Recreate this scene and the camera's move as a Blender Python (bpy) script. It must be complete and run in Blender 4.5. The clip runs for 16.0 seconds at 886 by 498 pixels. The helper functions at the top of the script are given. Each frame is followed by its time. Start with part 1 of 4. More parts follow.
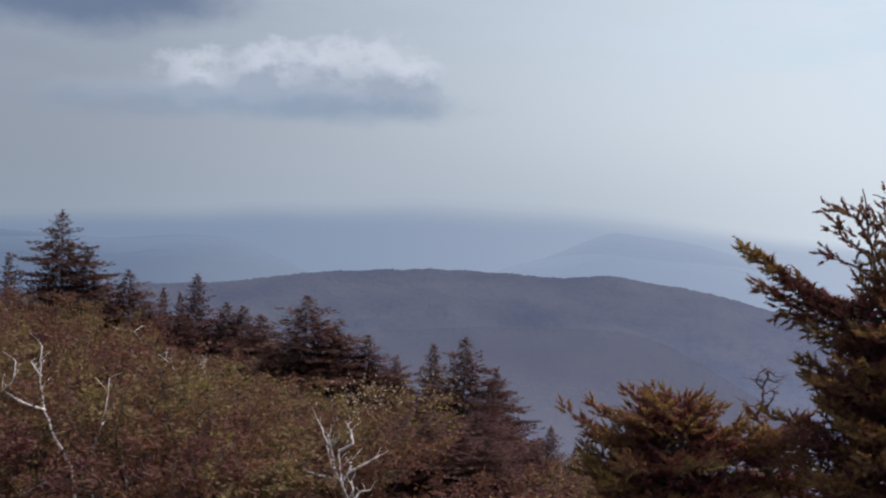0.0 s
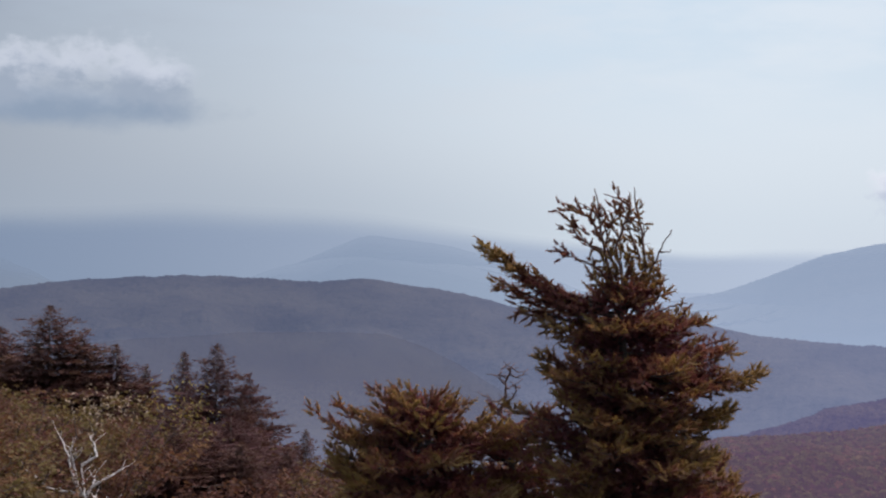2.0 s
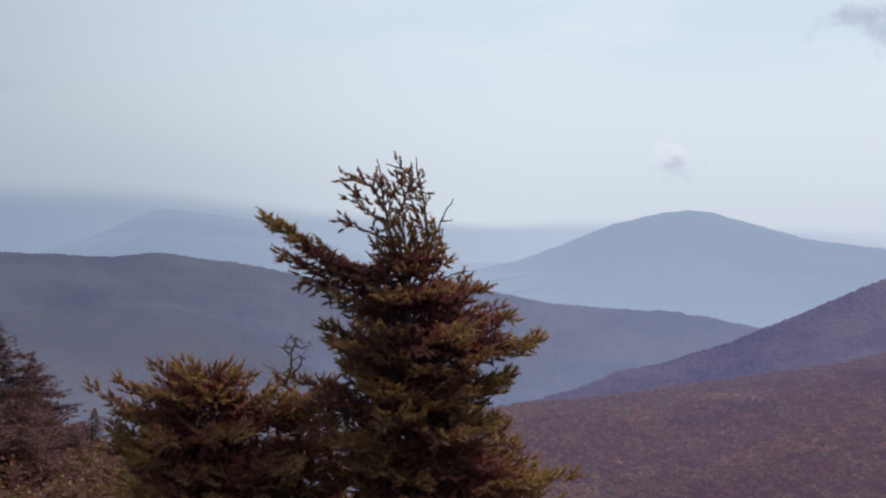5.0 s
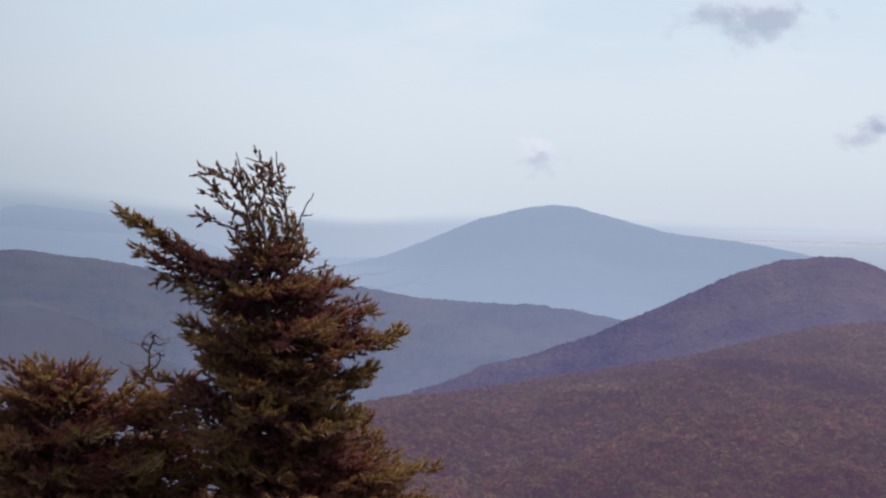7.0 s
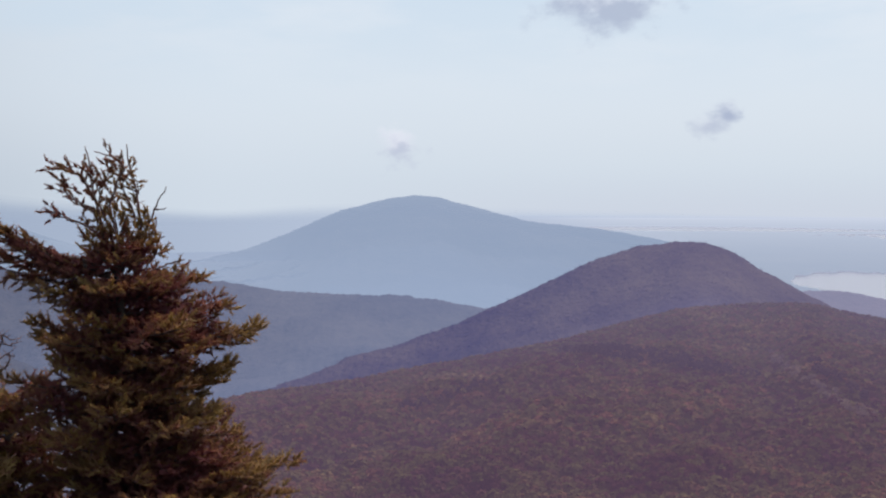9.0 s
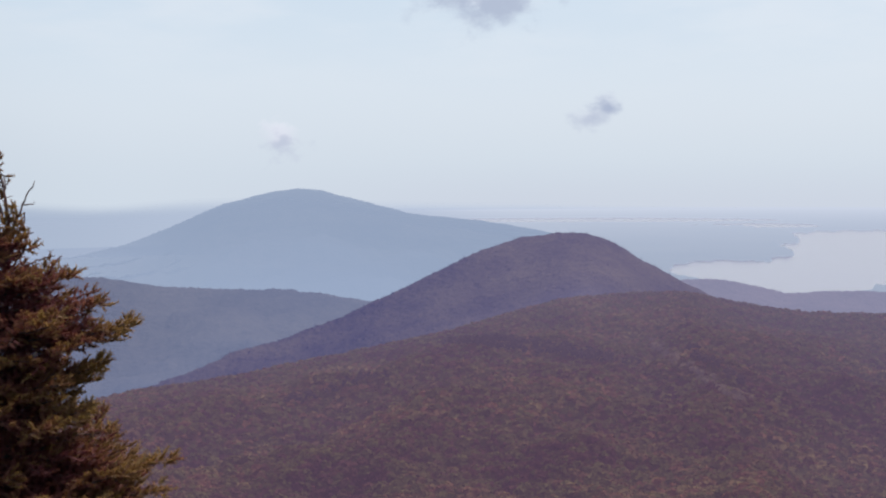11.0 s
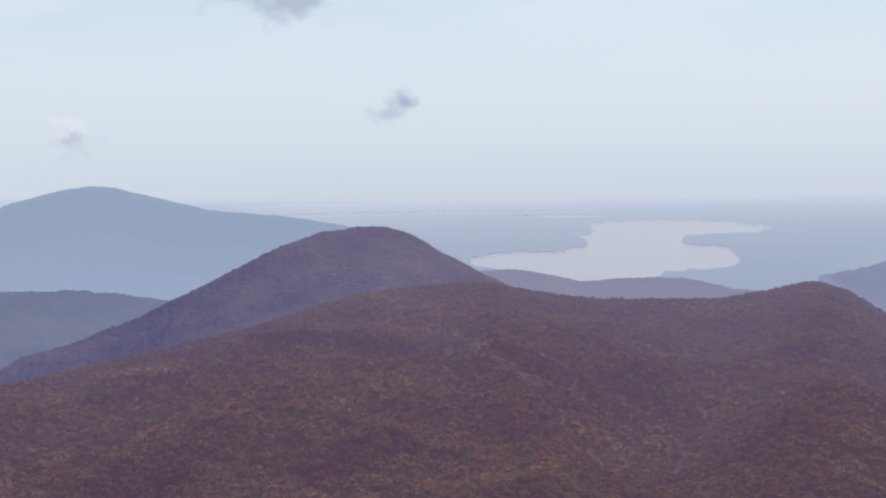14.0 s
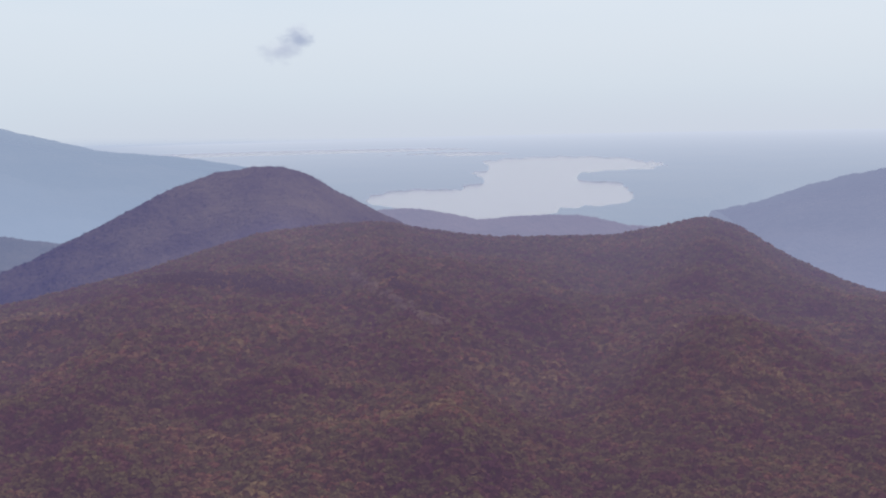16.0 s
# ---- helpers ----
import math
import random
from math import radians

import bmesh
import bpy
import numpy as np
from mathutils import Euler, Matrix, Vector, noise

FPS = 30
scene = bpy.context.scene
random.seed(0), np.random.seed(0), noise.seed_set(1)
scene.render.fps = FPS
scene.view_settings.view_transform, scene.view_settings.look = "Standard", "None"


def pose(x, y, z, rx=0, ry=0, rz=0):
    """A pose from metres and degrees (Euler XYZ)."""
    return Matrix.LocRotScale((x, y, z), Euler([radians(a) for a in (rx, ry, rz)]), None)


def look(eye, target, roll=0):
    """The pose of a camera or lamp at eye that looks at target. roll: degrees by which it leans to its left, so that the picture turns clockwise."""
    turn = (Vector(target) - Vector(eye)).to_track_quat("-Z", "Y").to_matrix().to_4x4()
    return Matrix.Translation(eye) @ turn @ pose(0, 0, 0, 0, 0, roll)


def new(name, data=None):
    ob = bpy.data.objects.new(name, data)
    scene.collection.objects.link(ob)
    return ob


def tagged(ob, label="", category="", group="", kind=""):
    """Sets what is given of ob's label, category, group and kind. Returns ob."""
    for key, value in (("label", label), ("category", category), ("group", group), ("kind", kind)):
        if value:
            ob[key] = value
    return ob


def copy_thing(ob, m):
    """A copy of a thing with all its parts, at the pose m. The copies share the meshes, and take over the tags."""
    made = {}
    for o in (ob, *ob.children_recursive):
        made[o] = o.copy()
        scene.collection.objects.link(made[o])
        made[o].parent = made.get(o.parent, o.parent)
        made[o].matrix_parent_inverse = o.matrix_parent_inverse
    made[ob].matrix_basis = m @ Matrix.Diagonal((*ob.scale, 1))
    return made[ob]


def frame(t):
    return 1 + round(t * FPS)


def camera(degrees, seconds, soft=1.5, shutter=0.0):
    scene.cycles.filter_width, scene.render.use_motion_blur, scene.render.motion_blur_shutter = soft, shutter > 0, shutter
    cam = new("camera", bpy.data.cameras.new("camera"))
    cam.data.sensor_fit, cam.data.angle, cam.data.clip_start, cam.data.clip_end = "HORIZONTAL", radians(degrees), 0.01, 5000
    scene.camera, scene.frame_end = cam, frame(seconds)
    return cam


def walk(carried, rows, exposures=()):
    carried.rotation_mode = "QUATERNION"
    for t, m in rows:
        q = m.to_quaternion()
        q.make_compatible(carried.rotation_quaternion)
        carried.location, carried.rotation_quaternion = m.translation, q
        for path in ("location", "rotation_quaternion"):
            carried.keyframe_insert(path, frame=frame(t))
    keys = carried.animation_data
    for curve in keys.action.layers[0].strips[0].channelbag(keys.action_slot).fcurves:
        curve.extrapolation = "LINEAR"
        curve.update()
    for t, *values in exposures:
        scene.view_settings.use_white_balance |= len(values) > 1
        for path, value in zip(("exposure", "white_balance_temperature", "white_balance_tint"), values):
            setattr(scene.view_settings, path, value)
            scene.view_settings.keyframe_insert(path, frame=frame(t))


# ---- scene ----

# ================= camera: a hand-held pan about the body =================
EYE = 1.6
ARM = 0.35
cam = camera(37.65, 16.0, soft=2.2)
PATH = [  # seconds, heading to the right, pitch, roll, sway to the right, rise
    (0.0, 0.00, -1.85, 1.88, -0.010, 0.015),
    (0.5, 3.04, -1.71, 1.70, -0.023, 0.018),
    (1.0, 6.17, -1.45, 1.52, -0.026, 0.017),
    (1.5, 8.69, -1.26, 1.22, -0.020, 0.012),
    (2.0, 10.75, -1.41, 1.18, -0.019, 0.011),
    (2.5, 11.86, -1.53, 1.08, -0.015, 0.009),
    (3.0, 13.36, -1.89, 0.99, -0.011, 0.005),
    (3.5, 15.71, -2.52, 1.11, -0.015, 0.005),
    (4.0, 17.37, -2.65, 1.04, -0.005, 0.003),
    (6.5, 23.63, -2.47, 0.75, 0.000, 0.004),
    (7.0, 25.52, -2.65, 0.79, 0.002, 0.001),
    (7.5, 27.10, -2.64, 0.50, -0.001, 0.001),
    (8.0, 28.50, -2.80, 0.28, -0.004, -0.000),
    (8.5, 30.21, -3.00, 0.07, -0.008, -0.002),
    (9.0, 31.58, -3.00, -0.04, -0.007, -0.002),
    (9.5, 33.31, -3.05, -0.13, -0.005, -0.000),
    (10.0, 34.30, -3.10, -0.26, -0.003, -0.001),
    (12.5, 40.74, -3.61, -0.47, -0.005, -0.005),
    (13.0, 41.96, -3.54, -0.67, -0.005, -0.005),
    (13.5, 43.99, -3.47, -1.03, -0.005, -0.005),
    (14.0, 45.47, -3.70, -1.05, -0.004, -0.005),
    (14.5, 47.09, -4.65, -1.41, -0.004, -0.004),
    (15.0, 48.20, -5.40, -1.46, -0.003, -0.004),
    (15.5, 48.74, -6.19, -1.27, -0.003, -0.003),
    (16.0, 49.95, -6.48, -1.31, -0.003, -0.003),
]


def station(az, pitch, roll, sway, rise):
    a = radians(az)
    return pose(ARM * math.sin(a) + sway * math.cos(a), ARM * math.cos(a) - ARM - sway * math.sin(a), EYE + rise, 0, 0, -az) @ pose(0, 0, 0, 90 + pitch) @ pose(0, 0, 0, 0, 0, roll)


walk(cam, [(row[0], station(*row[1:])) for row in PATH], [(0.0, 0.15, 6500, 28), (16.0, 0.13, 6450, 28)])

# ================= daylight =================
SUN_AZ, SUN_EL = 78.0, 56.0
world = bpy.data.worlds.new("sky")
scene.world = world
world.use_nodes = True
wt = world.node_tree
wt.nodes.clear()


class Net:
    """Short forms for building node trees."""

    def __init__(self, tree):
        self.tree = tree

    def add(self, kind):
        return self.tree.nodes.new(kind)

    def put(self, socket, value):
        if isinstance(value, bpy.types.NodeSocket):
            self.tree.links.new(value, socket)
        elif value is not None:
            socket.default_value = value

    def math(self, op, a, b=None, c=None, clamp=False):
        n = self.add("ShaderNodeMath")
        n.operation, n.use_clamp = op, clamp
        for s, v in zip(n.inputs, (a, b, c)):
            self.put(s, v)
        return n.outputs[0]

    def span(self, v, a, b, c=0.0, d=1.0, smooth=True):
        n = self.add("ShaderNodeMapRange")
        n.interpolation_type = "SMOOTHSTEP" if smooth else "LINEAR"
        for s, x in zip(n.inputs, (v, a, b, c, d)):
            self.put(s, x)
        return n.outputs[0]

    def mix(self, f, a, b, blend="MIX"):
        n = self.add("ShaderNodeMix")
        n.data_type, n.blend_type = "RGBA", blend
        self.put(n.inputs[0], f)
        for s, v in ((n.inputs[6], a), (n.inputs[7], b)):
            self.put(s, (*v, 1) if isinstance(v, tuple) and len(v) == 3 else v)
        return n.outputs[2]

    def noise(self, vec, scale, detail=4.0, rough=0.55, stretch=None):
        if stretch:
            m = self.add("ShaderNodeMapping")
            self.put(m.inputs[0], vec)
            m.inputs[3].default_value = stretch
            vec = m.outputs[0]
        n = self.add("ShaderNodeTexNoise")
        self.put(n.inputs["Vector"], vec)
        n.inputs["Scale"].default_value, n.inputs["Detail"].default_value, n.inputs["Roughness"].default_value = scale, detail, rough
        return n.outputs[0]

    def ramp(self, f, *stops):
        n = self.add("ShaderNodeValToRGB")
        e = n.color_ramp.elements
        while len(e) < len(stops):
            e.new(0.5)
        for k, (p, c) in zip(e, stops):
            k.position, k.color = p, (*c, 1)
        self.put(n.inputs[0], f)
        return n.outputs[0]


w = Net(wt)
way = w.add("ShaderNodeTexCoord").outputs["Generated"]
sep = w.add("ShaderNodeSeparateXYZ")
wt.links.new(way, sep.inputs[0])
sx, sy, sz = sep.outputs
saz = w.math("MULTIPLY", w.math("ARCTAN2", sx, sy), 57.2958)
sel = w.math("MULTIPLY", w.math("ARCSINE", sz), 57.2958)
nishita = w.add("ShaderNodeTexSky")
nishita.sky_type, nishita.sun_disc, nishita.sun_elevation, nishita.sun_rotation = "NISHITA", False, radians(SUN_EL), radians(SUN_AZ)
nishita.air_density, nishita.dust_density = 1.2, 3.0
clear = w.add("ShaderNodeVectorMath")
clear.operation = "SCALE"
wt.links.new(nishita.outputs[0], clear.inputs[0])
clear.inputs["Scale"].default_value = 0.10
# haze whitens the sky towards the sun and the horizon
sunward = w.span(w.math("ABSOLUTE", w.math("SUBTRACT", saz, 48.0)), 70.0, 24.0)
veil = w.mix(sunward, (0.226, 0.300, 0.344), (0.602, 0.760, 0.769))
streak = w.noise(way, 6.0, 5.0, 0.6, (1.0, 1.0, 4.0))
high = w.span(sel, 2.0, 9.5)
veil = w.mix(w.math("MULTIPLY", w.span(streak, 0.30, 0.62), w.math("MULTIPLY", high, w.span(saz, 2.0, 16.0, 0.12, 0.75))), veil, (0.50, 0.695, 0.742))
low = w.span(sel, -1.5, 4.5)
veil = w.mix(low, w.mix(w.math("MULTIPLY", w.span(saz, -8.0, 24.0, 1.0, 0.12), 0.8), veil, w.mix(w.span(saz, -20.0, -3.0), (0.255, 0.352, 0.395), (0.345, 0.455, 0.505))), veil)
veil = w.mix(w.math("MULTIPLY", w.span(sel, 0.9, -1.8, 0.0, 0.85), w.span(saz, 18.0, 42.0)), veil, (0.545, 0.668, 0.702))
veil = w.mix(w.span(sel, 16.0, 40.0), veil, (0.64, 0.74, 0.76))
sky = w.mix(0.9, clear.outputs[0], veil)


def cloud(base, az, el, wide, tall, ragged, dark, light, amount, scale, core=0.35, sheen=0.0):
    n1 = w.noise(way, scale, 6.0, 0.6, (1.0, 1.0, 1.5))
    du = w.math("DIVIDE", w.math("SUBTRACT", saz, az), wide)
    dv = w.math("DIVIDE", w.math("SUBTRACT", sel, el), tall)
    d = w.math("SQRT", w.math("ADD", w.math("MULTIPLY", du, du), w.math("MULTIPLY", dv, dv)))
    d = w.math("ADD", d, w.math("MULTIPLY", w.math("SUBTRACT", n1, 0.5), ragged))
    mask = w.math("MULTIPLY", w.span(d, 1.25, core), amount)
    lit = w.span(w.math("ADD", dv, w.math("MULTIPLY", w.math("SUBTRACT", n1, 0.5), 2.5)), -0.2 - sheen, 1.0 - sheen)
    return w.mix(mask, base, w.mix(lit, dark, light))


sky = cloud(sky, -17.5, 8.6, 9.0, 1.7, 1.5, (0.125, 0.190, 0.265), (0.195, 0.280, 0.355), 1.0, 9.0)
sky = cloud(sky, -14.0, 4.2, 4.5, 0.9, 1.7, (0.215, 0.30, 0.365), (0.30, 0.395, 0.45), 0.6, 12.0)
sky = cloud(sky, -7.2, 4.4, 7.6, 1.0, 1.5, (0.225, 0.325, 0.395), (0.345, 0.45, 0.505), 0.95, 15.0)
for az, el, wide, tall in ((-10.9, 5.0, 2.0, 1.25), (-8.0, 5.4, 2.2, 1.4), (-5.4, 5.75, 2.3, 1.4), (-2.9, 5.75, 2.0, 1.4), (-1.6, 5.4, 1.6, 1.1)):
    sky = cloud(sky, az, el, wide, tall, 2.3, (0.285, 0.38, 0.435), (0.60, 0.71, 0.735), 0.85, 34.0, 0.2, 0.12)
sky = cloud(sky, 29.6, 1.4, 1.0, 0.8, 3.0, (0.44, 0.54, 0.60), (0.76, 0.84, 0.84), 0.85, 52.0, 0.1)
sky = cloud(sky, 38.5, 7.35, 2.7, 1.2, 3.2, (0.365, 0.47, 0.545), (0.66, 0.77, 0.78), 0.9, 32.0, 0.0)
sky = cloud(sky, 43.9, 2.78, 0.80, 0.60, 2.8, (0.33, 0.43, 0.52), (0.48, 0.58, 0.64), 0.9, 52.0, -0.2)
sky = cloud(sky, 43.1, 2.30, 0.85, 0.55, 3.0, (0.40, 0.50, 0.57), (0.54, 0.64, 0.68), 0.75, 44.0, -0.1)
sky = cloud(sky, 55.0, 9.3, 9.0, 0.8, 2.2, (0.50, 0.58, 0.64), (0.74, 0.81, 0.83), 0.5, 18.0)
bg = w.add("ShaderNodeBackground")
wt.links.new(sky, bg.inputs[0])
bg.inputs[1].default_value = 1.0
wt.links.new(bg.outputs[0], w.add("ShaderNodeOutputWorld").inputs[0])

sun = new("sun", bpy.data.lights.new("sun", "SUN"))
sun.data.energy, sun.data.angle, sun.data.color = 3.3, radians(5.0), (1.0, 0.93, 0.80)
sun.matrix_world = look((math.sin(radians(SUN_AZ)) * 60, math.cos(radians(SUN_AZ)) * 60, 60 * math.tan(radians(SUN_EL))), (0, 0, 0))


# ================= materials =================
def material(name):
    m = bpy.data.materials.new(name)
    m.use_nodes = True
    n = Net(m.node_tree)
    return m, n, m.node_tree.nodes["Principled BSDF"]


def foliage(name, stops, rough=0.75, patch=0.8, fine=30.0, through_light=0.0, each=0.6, apart=0.0, sway=1.0, crown=False, young=0.0, worn=0.5):
    """Leaves: a colour for every leaf or crown, with patches at a larger scale."""
    m, n, p = material(name)
    isl = n.add("ShaderNodeNewGeometry").outputs["Random Per Island"]
    if crown:
        own = n.add("ShaderNodeAttribute")
        own.attribute_name = "own"
        isl = n.math("ADD", n.math("MULTIPLY", own.outputs["Fac"], 0.92), n.math("MULTIPLY", isl, 0.08))
    pos = n.add("ShaderNodeTexCoord").outputs["Object"]
    big = n.noise(pos, patch, 3.0)
    if apart:
        own = n.add("ShaderNodeObjectInfo").outputs["Random"]
        isl = n.math("ADD", isl, n.math("MULTIPLY", n.math("SUBTRACT", own, 0.5), apart))
    f = n.math("ADD", n.math("MULTIPLY", isl, each), n.math("ADD", n.math("MULTIPLY", n.math("SUBTRACT", big, 0.5), sway), 0.2), clamp=True)
    # lit golden tips and shaded maroon inner shoots, put into the needle colour
    if young:
        tip = n.add("ShaderNodeAttribute")
        tip.attribute_name = "tip"
        f = n.math("ADD", f, n.math("MULTIPLY", n.math("SUBTRACT", tip.outputs["Fac"], 0.55), young), clamp=True)
    col = n.ramp(f, *stops)
    grain = n.noise(pos, fine, 3.0)
    col = n.mix(worn, col, n.ramp(grain, (0.3, (0.45, 0.45, 0.45)), (0.7, (1, 1, 1))), "MULTIPLY")
    n.put(p.inputs["Base Color"], col)
    p.inputs["Roughness"].default_value = rough
    p.inputs["Specular IOR Level"].default_value = 0.25
    if through_light:
        leaf, mixer = n.add("ShaderNodeBsdfTranslucent"), n.add("ShaderNodeMixShader")
        n.put(leaf.inputs[0], n.mix(1.0, col, (1.0, 0.9, 0.6), "MULTIPLY"))
        mixer.inputs[0].default_value = through_light
        n.put(mixer.inputs[1], p.outputs[0])
        n.put(mixer.inputs[2], leaf.outputs[0])
        n.put(m.node_tree.nodes["Material Output"].inputs[0], mixer.outputs[0])
    return m


def bark(name, a, b, scale, stretch=(1, 1, 0.25), rough=0.9):
    m, n, p = material(name)
    pos = n.add("ShaderNodeTexCoord").outputs["Object"]
    f = n.noise(pos, scale, 6.0, 0.65, stretch)
    n.put(p.inputs["Base Color"], n.ramp(f, (0.35, a), (0.62, b)))
    p.inputs["Roughness"].default_value = rough
    bump = n.add("ShaderNodeBump")
    bump.inputs["Strength"].default_value, bump.inputs["Distance"].default_value = 0.5, 0.01
    n.put(bump.inputs["Height"], f)
    n.put(p.inputs["Normal"], bump.outputs[0])
    return m


def distant(name, a, b, haze_glow, scale, tint=(0.36, 0.41, 0.55), away=None, deep=None, start=-0.25, end=0.75, valley=None, melt=None, dim=None):
    """Wooded distance: forest cover with haze painted over it as emission, which is brighter towards the sun than away
    from it.
    valley: the colour of the painted mist at the foot and how much of it; melt: how far the crest and the flank to one
    side turn transparent, to dissolve into the sky behind;
    dim: the darker haze tint far from the sun."""
    m, n, p = material(name)
    pos = n.add("ShaderNodeTexCoord").outputs["Object"]
    xyz = n.add("ShaderNodeSeparateXYZ")
    n.put(xyz.inputs[0], pos)
    heading = n.math("ARCTAN2", xyz.outputs[0], xyz.outputs[1])
    rise = n.add("ShaderNodeAttribute")
    rise.attribute_name = "rise"
    rise = rise.outputs["Fac"]
    big = n.noise(pos, scale, 5.0, 0.6)
    fine = n.noise(pos, scale * 11, 3.0, 0.6)
    f = n.math("ADD", n.math("MULTIPLY", big, 0.72), n.math("MULTIPLY", fine, 0.28))
    n.put(p.inputs["Base Color"], n.ramp(f, (0.38, a), (0.62, b)))
    p.inputs["Roughness"].default_value = 1.0
    p.inputs["Specular IOR Level"].default_value = 0.0
    bump = n.add("ShaderNodeBump")
    bump.inputs["Strength"].default_value, bump.inputs["Distance"].default_value = 0.8, 6.0
    n.put(bump.inputs["Height"], fine)
    n.put(p.inputs["Normal"], bump.outputs[0])
    # haze painted on: emission mixed over the forest colour
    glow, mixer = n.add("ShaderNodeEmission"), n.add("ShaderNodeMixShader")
    colour, amount = (*tint, 1), haze_glow
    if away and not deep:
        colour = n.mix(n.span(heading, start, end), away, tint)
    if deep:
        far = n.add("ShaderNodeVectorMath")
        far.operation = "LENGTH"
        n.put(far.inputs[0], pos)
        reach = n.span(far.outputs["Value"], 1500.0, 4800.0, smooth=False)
        amount = n.math("ADD", haze_glow, n.math("MULTIPLY", reach, 0.97 - haze_glow))
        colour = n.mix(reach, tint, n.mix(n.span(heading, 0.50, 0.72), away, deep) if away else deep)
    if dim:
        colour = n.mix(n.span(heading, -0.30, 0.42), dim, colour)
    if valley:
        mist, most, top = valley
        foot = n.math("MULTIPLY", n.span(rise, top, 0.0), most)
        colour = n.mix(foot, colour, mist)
        amount = n.math("ADD", amount, n.math("MULTIPLY", foot, 1.0 - haze_glow), clamp=True)
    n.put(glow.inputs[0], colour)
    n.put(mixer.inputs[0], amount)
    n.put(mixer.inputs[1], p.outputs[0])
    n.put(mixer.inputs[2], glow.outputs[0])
    last = mixer
    # crest and flank made transparent to stand in for thicker haze
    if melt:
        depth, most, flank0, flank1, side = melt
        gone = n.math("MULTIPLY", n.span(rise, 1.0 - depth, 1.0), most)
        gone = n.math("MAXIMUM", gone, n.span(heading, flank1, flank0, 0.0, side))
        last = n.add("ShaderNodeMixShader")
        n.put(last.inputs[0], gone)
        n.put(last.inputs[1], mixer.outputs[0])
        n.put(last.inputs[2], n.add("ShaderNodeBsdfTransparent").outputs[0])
    n.put(m.node_tree.nodes["Material Output"].inputs[0], last.outputs[0])
    return m


def canopy(name, stops, patch, fine, haze_glow, tint, each=0.75):
    """Treetops on a far slope: crown colours in drifts, with purplish haze painted in as emission that grows with the
    distance.
    """
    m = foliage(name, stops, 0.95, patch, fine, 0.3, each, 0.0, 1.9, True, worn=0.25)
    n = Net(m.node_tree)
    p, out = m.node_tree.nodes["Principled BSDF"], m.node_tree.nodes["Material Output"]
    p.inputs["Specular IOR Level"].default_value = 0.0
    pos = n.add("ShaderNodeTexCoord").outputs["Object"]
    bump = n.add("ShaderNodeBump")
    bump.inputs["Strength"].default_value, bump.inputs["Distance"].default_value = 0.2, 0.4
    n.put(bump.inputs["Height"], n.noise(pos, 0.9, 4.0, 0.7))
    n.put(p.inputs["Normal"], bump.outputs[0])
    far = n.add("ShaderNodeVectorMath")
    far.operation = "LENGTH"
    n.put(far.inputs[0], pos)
    # emission mixed over the crowns stands in for the haze
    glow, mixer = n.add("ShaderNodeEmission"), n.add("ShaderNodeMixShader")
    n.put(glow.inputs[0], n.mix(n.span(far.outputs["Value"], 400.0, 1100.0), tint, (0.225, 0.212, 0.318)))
    n.put(mixer.inputs[0], n.span(far.outputs["Value"], 280.0, 1150.0, haze_glow, haze_glow + 0.28, smooth=False))
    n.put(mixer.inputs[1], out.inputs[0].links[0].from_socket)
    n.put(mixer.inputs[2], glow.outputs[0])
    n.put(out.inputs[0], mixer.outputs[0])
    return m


M_NEEDLE = foliage("spruce needles", ((0.0, (0.225, 0.076, 0.098)), (0.3, (0.270, 0.112, 0.102)), (0.6, (0.308, 0.186, 0.098)), (1.0, (0.385, 0.275, 0.112))), patch=3.0, fine=30, through_light=0.6, each=0.3, sway=1.5, young=0.9)
M_NEEDLE_FAR = foliage("dark spruce needles", ((0.0, (0.074, 0.030, 0.036)), (0.5, (0.098, 0.045, 0.044)), (1.0, (0.122, 0.072, 0.046))), patch=0.9, fine=15, through_light=0.35, apart=0.5)
M_LEAF = foliage("thicket leaves", ((0.0, (0.150, 0.054, 0.062)), (0.22, (0.195, 0.100, 0.072)), (0.45, (0.190, 0.146, 0.070)), (0.8, (0.262, 0.210, 0.090)), (1.0, (0.36, 0.205, 0.112))), patch=1.3, fine=4, through_light=0.45, each=0.35, apart=0.9, sway=1.8)
M_RUST = foliage("rusty thicket leaves", ((0.0, (0.110, 0.041, 0.047)), (0.4, (0.168, 0.080, 0.060)), (0.75, (0.230, 0.138, 0.070)), (1.0, (0.31, 0.190, 0.090))), patch=1.3, fine=4, through_light=0.45, each=0.35, apart=0.8, sway=1.6)
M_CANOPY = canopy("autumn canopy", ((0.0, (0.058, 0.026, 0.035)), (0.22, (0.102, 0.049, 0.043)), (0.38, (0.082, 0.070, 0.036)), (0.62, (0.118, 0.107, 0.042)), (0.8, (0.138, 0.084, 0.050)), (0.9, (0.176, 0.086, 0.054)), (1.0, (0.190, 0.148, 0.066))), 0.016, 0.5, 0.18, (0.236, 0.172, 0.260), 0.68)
# paler version of the canopy: the spur's lit strip put into crown colour
M_SPUR_LIT = canopy("paler canopy of the lit spur", ((0.0, (0.115, 0.082, 0.050)), (0.5, (0.145, 0.120, 0.056)), (1.0, (0.20, 0.145, 0.075))), 0.03, 0.5, 0.22, (0.235, 0.178, 0.275), 0.6)
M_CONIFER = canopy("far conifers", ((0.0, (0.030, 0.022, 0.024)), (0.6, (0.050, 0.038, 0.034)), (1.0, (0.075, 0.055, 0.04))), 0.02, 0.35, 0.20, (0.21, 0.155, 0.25))
